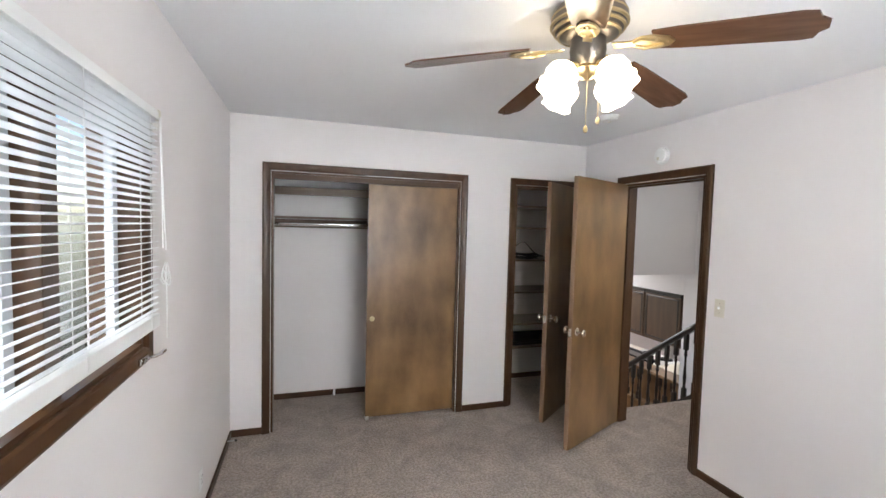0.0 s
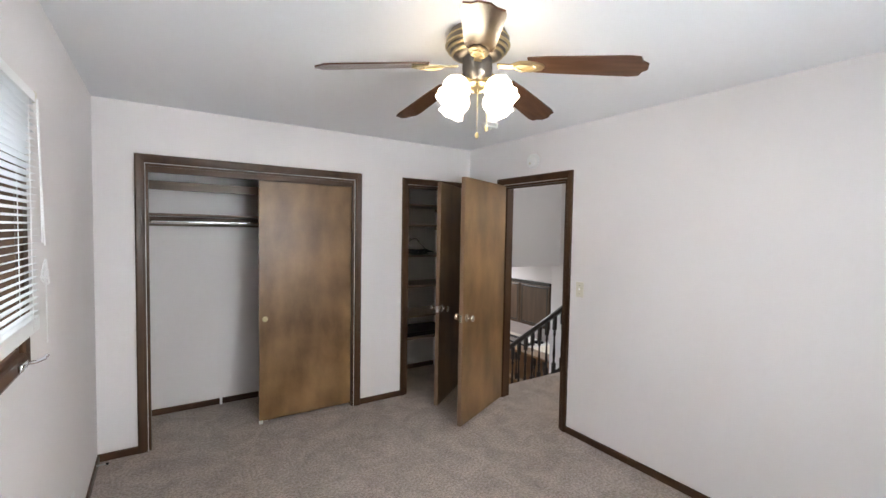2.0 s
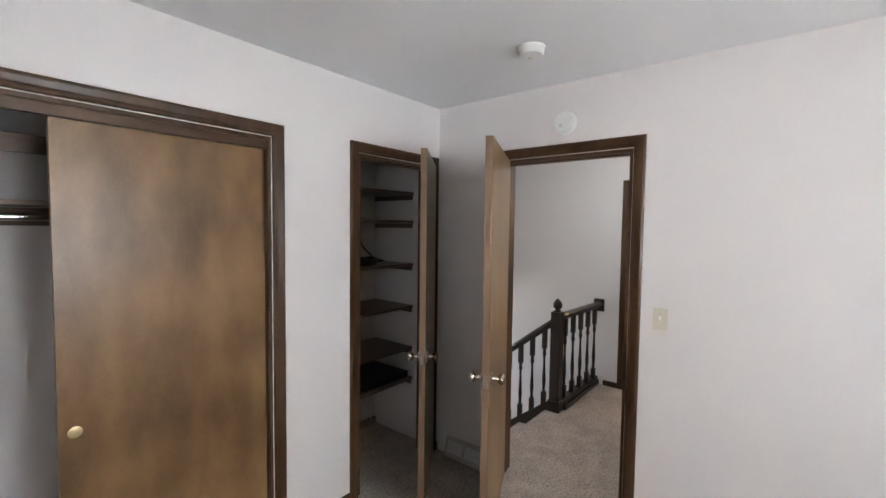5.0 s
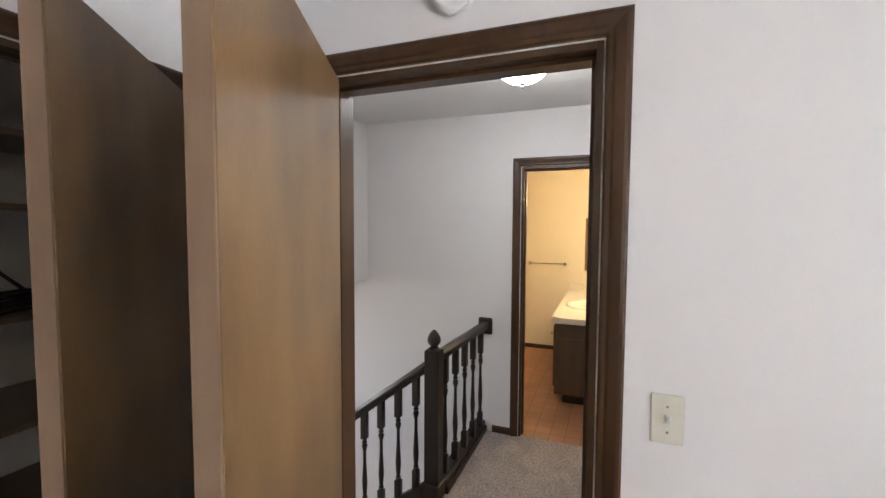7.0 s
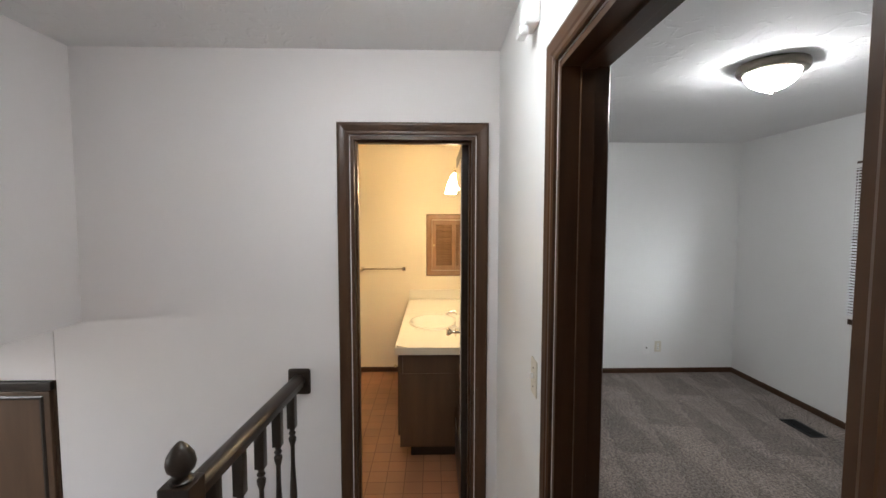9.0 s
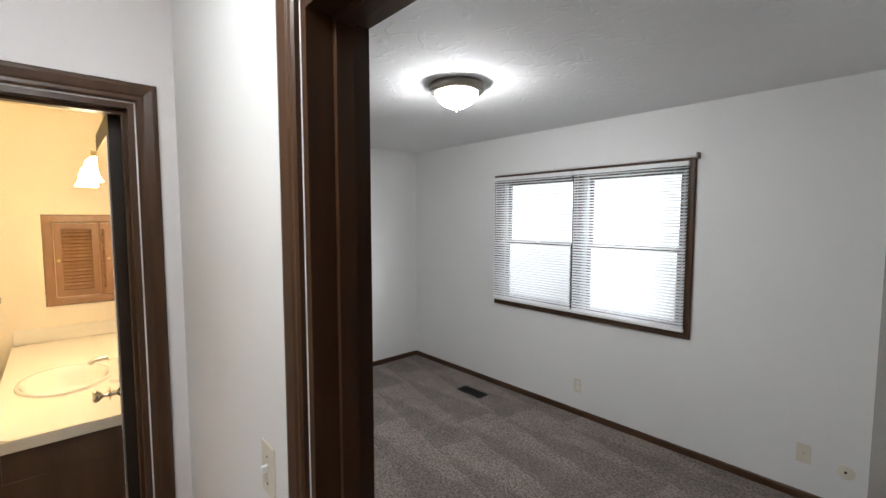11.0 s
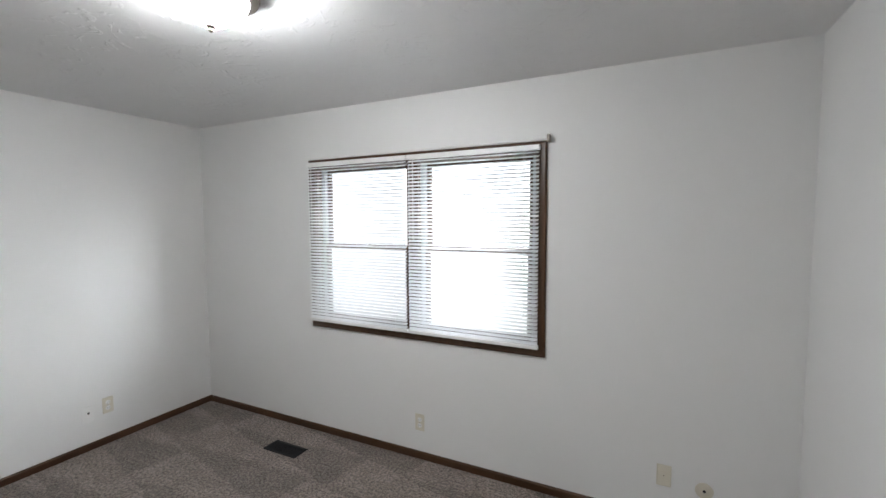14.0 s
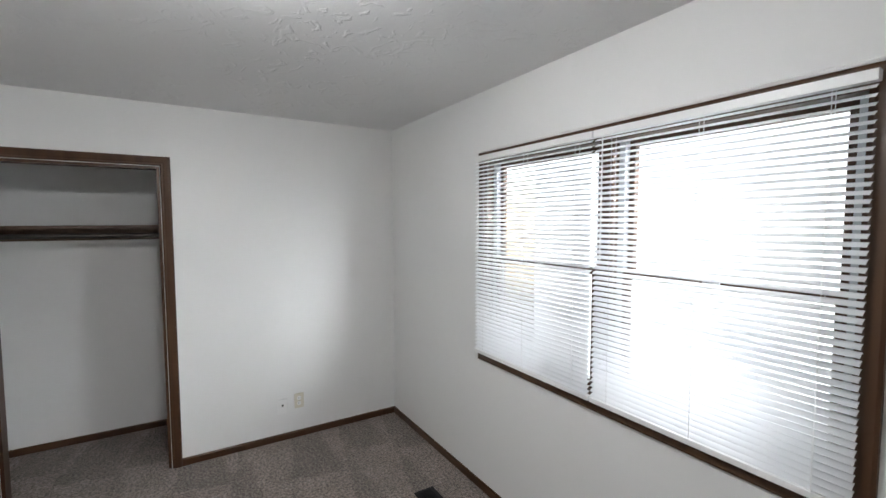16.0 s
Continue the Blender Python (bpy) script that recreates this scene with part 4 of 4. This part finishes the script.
NX, NY, RAKE = 3.79, 3.415, 0.762
rail = thing("landing_railing", pose(NX, NY, 0), "dark wooden landing railing with turned balusters", "railing")
post = part("newel_post", box(NB(), -0.044, 0.044, -0.044, 0.044, 0.0, 0.885, 0.004), RAIL_WOOD, rail, "square dark newel post")
part("newel_plinth", box(NB(), -0.056, 0.056, -0.056, 0.056, 0.0, 0.10, 0.008), RAIL_WOOD, post)
part("acorn_finial", lathe(NB(), [(0.03, 0.883), (0.034, 0.892), (0.020, 0.902), (0.024, 0.910), (0.036, 0.922), (0.040, 0.940), (0.036, 0.962), (0.022, 0.985), (0.007, 1.0), (0.0, 1.003)], 28), RAIL_WOOD, post, "carved acorn finial", True)
part("handrail", rail_profile(NB(), (0.04, -0.01, 0.835), (XB - NX - 0.02, -0.055, 0.835)), RAIL_WOOD, rail, "polished level handrail", True)
part("rosette", box(NB(), XB - NX - 0.025, XB - NX, -0.11, 0.0, 0.765, 0.895, 0.012), RAIL_WOOD, rail)
part("shoe_rail", box(NB(), 0.05, XB - NX, -0.075, 0.045, 0.0, 0.045, 0.006), RAIL_WOOD, rail)
part("shoe_cap", box(NB(), 0.05, XB - NX, -0.06, 0.02, 0.046, 0.085, 0.008), RAIL_WOOD, rail)
part("edge_fascia", box(NB(), -0.045, XB - NX, 0.03, 0.048, -0.30, -0.001, 0.002), WALL, rail, "white painted edge of the landing")
me = baluster_mesh(0.725, 0)
for i in range(5):
    o = new("baluster", me)
    o.parent = rail
    o.location = (0.135 + 0.165 * i, -0.018 - 0.008 * i, 0.083)
srail = thing("stair_railing", pose(NX, NY, 0), "dark wooden stair railing descending with turned balusters", "railing")
part("handrail", rail_profile(NB(), (0.0, 0.03, 0.79), (0.0, 1.62, 0.79 - RAKE * 1.59)), RAIL_WOOD, srail, "", True)
b = NB()
prism(b, [(0.03, 0.10), (0.03, -0.26), (1.62, -0.26 - RAKE * 1.59), (1.62, 0.10 - RAKE * 1.59)], -0.022, 0.022, Matrix(((0, 0, 1, 0), (1, 0, 0, 0), (0, 1, 0, 0), (0, 0, 0, 1))))
part("stringer", b, RAIL_WOOD, srail, "dark sloping stringer")
me = baluster_mesh(0.665, RAKE)
for i in range(13):
    o = new("baluster", me)
    o.parent = srail
    y = 0.115 + 0.118 * i
    o.location = (0.0, y, 0.79 - RAKE * (y - 0.03) - 0.693)
stairs = thing("stairs", pose(0, 3.49, 0), "beige carpeted stairs going down", "stairs", "", "structure")
for i in range(7):
    b = NB()
    z = -0.193 * (i + 1)
    box(b, XH + 0.001, 3.765, 0.25 * i, 0.25 * (i + 1) + 0.02, z - 0.19, z, 0.012)
    part("tread", b, CARPET, stairs)

# ---- kitchen seen below ----
for k in range(4):
    y0 = 4.562 + 0.632 * k
    c = thing("wall_cabinet", pose(XB - 0.015, y0, 0.14), "dark wooden kitchen wall cabinet under the soffit", "cabinet", "kitchen wall cabinets")
    part("body", box(NB(), 0.02, 0.315, 0.0, 0.629, 0.0, 0.699, 0.002), CAB_WOOD, c)
    d = part("door", box(NB(), 0.0, 0.019, 0.012, 0.617, 0.02, 0.650, 0.003), CAB_WOOD, c)
    b = NB()
    casing_ring(b, 0.06, 0.57, 0.06, 0.61, True, [(0.0, 0.0), (0.0, 0.003), (0.01, 0.006), (0.018, 0.003), (0.018, 0.0)], lambda a, dd, zz: Vector((-dd, a, zz)))
    part("moulding", b, RAIL_WOOD, d)
    part("cornice", box(NB(), -0.006, 0.02, 0.0, 0.629, 0.655, 0.699, 0.004), RAIL_WOOD, c)
led = thing("bar_ledge", pose(4.86, 4.56, LOW), "brown wooden bar ledge over turned spindles", "counter")
part("ledge_top", box(NB(), 0.0, 0.30, 0.0, 3.40, 0.93, 0.97, 0.012), DOOR_WOOD, led, "polished brown ledge top")
part("ledge_panel", box(NB(), 0.20, 0.24, 0.0, 3.40, 0.0, 0.929), DOOR_WOOD, led)
me = baluster_mesh(0.50, 0)
for i in range(15):
    o = new("spindle", me)
    o.parent = led
    o.location = (0.10, 0.12 + 0.21 * i, 0.428)
part("spindle_rail", box(NB(), 0.06, 0.2, 0.0, 3.40, 0.38, 0.427, 0.004), DOOR_WOOD, led)
ct = thing("kitchen_counter", pose(5.17, 4.56, LOW), "cream laminate kitchen counter on a dark base", "counter")
part("countertop", box(NB(), 0.001, 0.70, 0.0, 1.0, 0.86, 0.90, 0.006), LAMINATE, ct)
part("countertop", box(NB(), 0.001, 0.70, 1.78, 3.4, 0.86, 0.90, 0.006), LAMINATE, ct)
part("base", box(NB(), 0.02, 0.66, 0.0, 0.99, 0.0, 0.859), CAB_WOOD, ct)
part("base", box(NB(), 0.02, 0.66, 1.79, 3.4, 0.0, 0.859), CAB_WOOD, ct)
st = thing("stove", pose(5.17, 5.565, LOW), "white electric coil stove with a steel control panel", "stove")
part("stove_body", box(NB(), 0.01, 0.70, 0.0, 0.765, 0.0, 0.905, 0.006), ENAMEL, st)
part("control_panel", box(NB(), 0.02, 0.11, 0.0, 0.765, 0.906, 1.06, 0.006), BLACK, st)
part("panel_face", box(NB(), 0.012, 0.0195, 0.02, 0.745, 0.98, 1.05, 0.002), STEEL, st, "brushed steel strip")
for x, y, r in ((0.26, 0.19, 0.085), (0.26, 0.57, 0.105), (0.54, 0.19, 0.105), (0.54, 0.57, 0.085)):
    b = NB()
    lathe(b, [(r + 0.018, 0.906), (r + 0.02, 0.912), (r, 0.909), (0.0, 0.907)], 28, Matrix.Translation((x, y, 0)))
    drip = part("drip_pan", b, CHROME, st, "", True)
    b = NB()
    tube(b, [(x + (0.015 + (r - 0.015) * i / 60) * math.cos(i * 0.42), y + (0.015 + (r - 0.015) * i / 60) * math.sin(i * 0.42), 0.918) for i in range(61)], 0.006, 6)
    part("coil", b, BLACK, drip, "black heating coil", True)

# ---- bathroom ----
van = thing("vanity", pose(5.42, YH + 0.013, 0), "dark brown wooden bathroom vanity", "vanity")
part("body", box(NB(), 0.0, 1.70, 0.0, 0.53, 0.09, 0.60, 0.003), CAB_WOOD, van)
part("face_frame", box(NB(), 0.0, 1.70, 0.512, 0.53, 0.601, 0.740, 0.001), CAB_WOOD, van)
part("end_panel", box(NB(), 0.0, 0.018, 0.0, 0.511, 0.601, 0.740, 0.001), CAB_WOOD, van)
part("toe_kick", box(NB(), 0.06, 1.70, 0.0, 0.46, 0.0, 0.089), RAIL_WOOD, van)
for i in range(3):
    d = part("door", box(NB(), 0.06 + 0.54 * i, 0.54 + 0.54 * i, 0.531, 0.549, 0.14, 0.70, 0.004), CAB_WOOD, van)
    part("handle", lathe(NB(), [(0.006, 0.0), (0.006, 0.012), (0.014, 0.018), (0.012, 0.026), (0.0, 0.028)], 14, Matrix.Translation((0.10 + 0.54 * i, 0.549, 0.62)) @ pose(0, 0, 0, -90)), BRASS, d, "", True)
top = thing("worktop", pose(5.38, YH + 0.013, 0.753), "cream laminate vanity top with backsplash", "worktop")
b = NB()
SX, SY, SA, SB = 0.70, 0.30, 0.245, 0.19
loop = [(SX + SA * math.cos(2 * math.pi * i / 40), SY + SB * math.sin(2 * math.pi * i / 40)) for i in range(40)]
W, D = 1.765, 0.555
for zz in (0.0, 0.038):
    inner = [b.verts.new((x, y, zz)) for x, y in loop]
    outer = []
    for x, y in loop:
        dx, dy = x - SX, y - SY
        s = min(((W - SX) if dx > 0 else SX) / max(abs(dx), 1e-6), ((D - SY) if dy > 0 else SY) / max(abs(dy), 1e-6))
        outer.append(b.verts.new((SX + dx * s, SY + dy * s, zz)))
    for i in range(40):
        j = (i + 1) % 40
        b.faces.new((inner[i], inner[j], outer[j], outer[i]))
    if zz == 0.0:
        lo = outer
    else:
        for i in range(40):
            j = (i + 1) % 40
            b.faces.new((lo[i], lo[j], outer[j], outer[i]))
part("countertop", b, LAMINATE, top)
part("front_edge", box(NB(), 0.0, W, D, D + 0.006, -0.012, 0.038, 0.002), LAMINATE, top)
part("end_edge", box(NB(), -0.006, -0.0005, 0.0, D + 0.006, -0.012, 0.038, 0.002), LAMINATE, top)
part("backsplash", box(NB(), 0.0, W - 0.02, 0.0, 0.018, 0.039, 0.14, 0.004), LAMINATE, top)
part("end_splash", box(NB(), W - 0.019, W, 0.0, D, 0.039, 0.14, 0.004), LAMINATE, top)
basin = thing("wash_basin", pose(5.38 + SX, YH + 0.013 + SY, 0.753), "cream oval drop-in wash basin", "sink")
b = NB()
prof = [(1.06, 0.039), (1.05, 0.050), (0.98, 0.052), (0.94, 0.045), (0.90, 0.02), (0.78, -0.06), (0.5, -0.10), (0.10, -0.112), (0.0, -0.112)]
lathe(b, prof, 44, Matrix.Diagonal((SA, SB, 1, 1)))
part("bowl", b, CERAMIC, basin, "", True)
part("drain", lathe(NB(), [(0.022, -0.110), (0.02, -0.107), (0.0, -0.108)], 18), CHROME, basin, "", True)
fc = thing("faucet", pose(5.38 + SX, YH + 0.013 + 0.075, 0.792), "brushed metal single-lever basin faucet", "faucet")
part("faucet_base", box(NB(), -0.075, 0.075, -0.025, 0.025, 0.0, 0.018, 0.006), NICKEL, fc)
part("spout", tube(NB(), [(0, 0, 0.015), (0, 0.005, 0.06), (0, 0.04, 0.085), (0, 0.10, 0.082), (0, 0.125, 0.065)], 0.013, 12), NICKEL, fc, "", True)
part("lever", tube(NB(), [(0, -0.005, 0.065), (0, -0.01, 0.10), (0, 0.03, 0.118)], 0.009, 10), NICKEL, fc, "", True)
mc = thing("medicine_cabinet", pose(XF, 2.577, 1.038), "brown wooden wall cabinet with a louvred door", "cabinet")
ring = [(0.0, 0.0), (0.0, 0.018), (0.012, 0.022), (0.05, 0.02), (0.06, 0.0)]
part("cabinet_frame", casing_ring(NB(), -0.127, 0.127, 0.06, 0.60, True, ring, lambda a, d, z: Vector((-d, a, z))), LOUVRE_WOOD, mc)
ld = part("door", casing_ring(NB(), -0.085, 0.085, 0.105, 0.555, True, [(0.0, 0.0), (0.0, 0.02), (0.04, 0.02), (0.04, 0.0)], lambda a, d, z: Vector((-0.006 - d, a, z))), LOUVRE_WOOD, mc)
part("back_board", box(NB(), -0.008, -0.001, -0.12, 0.12, 0.07, 0.59), LOUVRE_WOOD, mc)
me = mesh_of("louvre_slat", box(NB(), -0.013, 0.013, -0.086, 0.086, -0.003, 0.003), LOUVRE_WOOD)
for i in range(17):
    o = new("louvre_slat", me)
    o.parent = ld
    o.matrix_local = pose(-0.018, 0, 0.125 + 0.0258 * i, 0, -45, 0)
part("handle", lathe(NB(), [(0.005, 0.0), (0.005, 0.01), (0.011, 0.015), (0.0, 0.022)], 12, Matrix.Translation((-0.026, 0.105, 0.33)) @ pose(0, 0, 0, 0, -90, 0)), BRASS, ld, "", True)
tb = thing("towel_bar", pose(XF, 3.22, 1.12), "brass and acrylic towel bar on the wall", "towel bar")
for y in (-0.22, 0.22):
    part("bar_bracket", box(NB(), -0.06, 0.0, y - 0.018, y + 0.018, -0.02, 0.02, 0.004), NICKEL, tb)
part("bar", tube(NB(), [(-0.045, -0.22, 0), (-0.045, 0.22, 0)], 0.009, 12), NICKEL, tb, "", True)
mr = thing("wall_mirror", pose(6.1, YH + 0.013, 0.91), "frameless bathroom wall mirror above the vanity", "mirror")
part("mirror_glass", box(NB(), -0.65, 0.98, 0.0, 0.006, 0.0, 0.86, 0.001), MIRROR, mr)
vl = thing("vanity_light", pose(6.05, YH + 0.013, 2.0), "brass vanity light with lit bell glass shades", "wall light")
part("back_plate", box(NB(), -0.32, 0.28, 0.0, 0.02, -0.05, 0.05, 0.008), BRASS, vl)
for x in (-0.24, 0.22):
    b = NB()
    tube(b, [(x, 0.02, 0.0), (x, 0.07, 0.05), (x, 0.12, 0.045), (x, 0.125, 0.0)], 0.008, 10)
    for s in (-1, 1):
        tube(b, [(x, 0.125, 0.02), (x + 0.02 * s, 0.125, 0.05), (x + 0.035 * s, 0.125, 0.07)], 0.005, 8)
    lathe(b, [(0.0, 0.02), (0.025, 0.015), (0.03, -0.015), (0.0, -0.016)], 18, Matrix.Translation((x, 0.125, -0.01)))
    arm = part("lamp_arm", b, BRASS, vl, "", True)
    part("shade", lathe(NB(), [(0.030, -0.022), (0.050, -0.04), (0.062, -0.08), (0.070, -0.118), (0.084, -0.142)], 28, Matrix.Translation((x, 0.125, 0))), BATH_GLASS, arm, "lit bell-shaped glass shade", True)

# floor register
fr = thing("floor_register", pose(5.80, -0.215, 0), "dark metal floor register in the carpet", "heating vent")
part("register_frame", casing_ring(NB(), -0.13, 0.13, -0.045, 0.045, True, [(0.0, 0.0), (0.0, 0.004), (0.02, 0.003), (0.022, 0.0)], lambda a, d, z: Vector((a, z, d))), BLACK, fr)
part("register_well", box(NB(), -0.13, 0.13, -0.045, 0.045, 0.0005, 0.0015), BLACK, fr)
me = mesh_of("louvre", box(NB(), -0.0015, 0.0015, -0.044, 0.044, 0.0015, 0.004), BLACK)
for i in range(22):
    o = new("louvre", me)
    o.parent = fr
    o.location = (-0.122 + 0.0116 * i, 0, 0)
# second bedroom closet
cs = thing("closet_shelf", pose(7.55, 1.25, 1.60), "brown wooden closet shelf with a dark hanging rod", "shelf")
part("shelf_board", box(NB(), -0.06, 0.268, Y0 - 1.25 + 0.001, YR - 1.25 - 0.001, 0.03, 0.05, 0.002), SHELF_WOOD, cs)
part("cleat", box(NB(), 0.245, 0.268, Y0 - 1.25 + 0.001, YR - 1.25 - 0.001, -0.06, 0.029), SHELF_WOOD, cs)
part("hanging_rod", tube(NB(), [(-0.02, Y0 - 1.25 + 0.001, -0.02), (-0.02, YR - 1.25 - 0.001, -0.02)], 0.016, 14), BRONZE, cs, "", True)
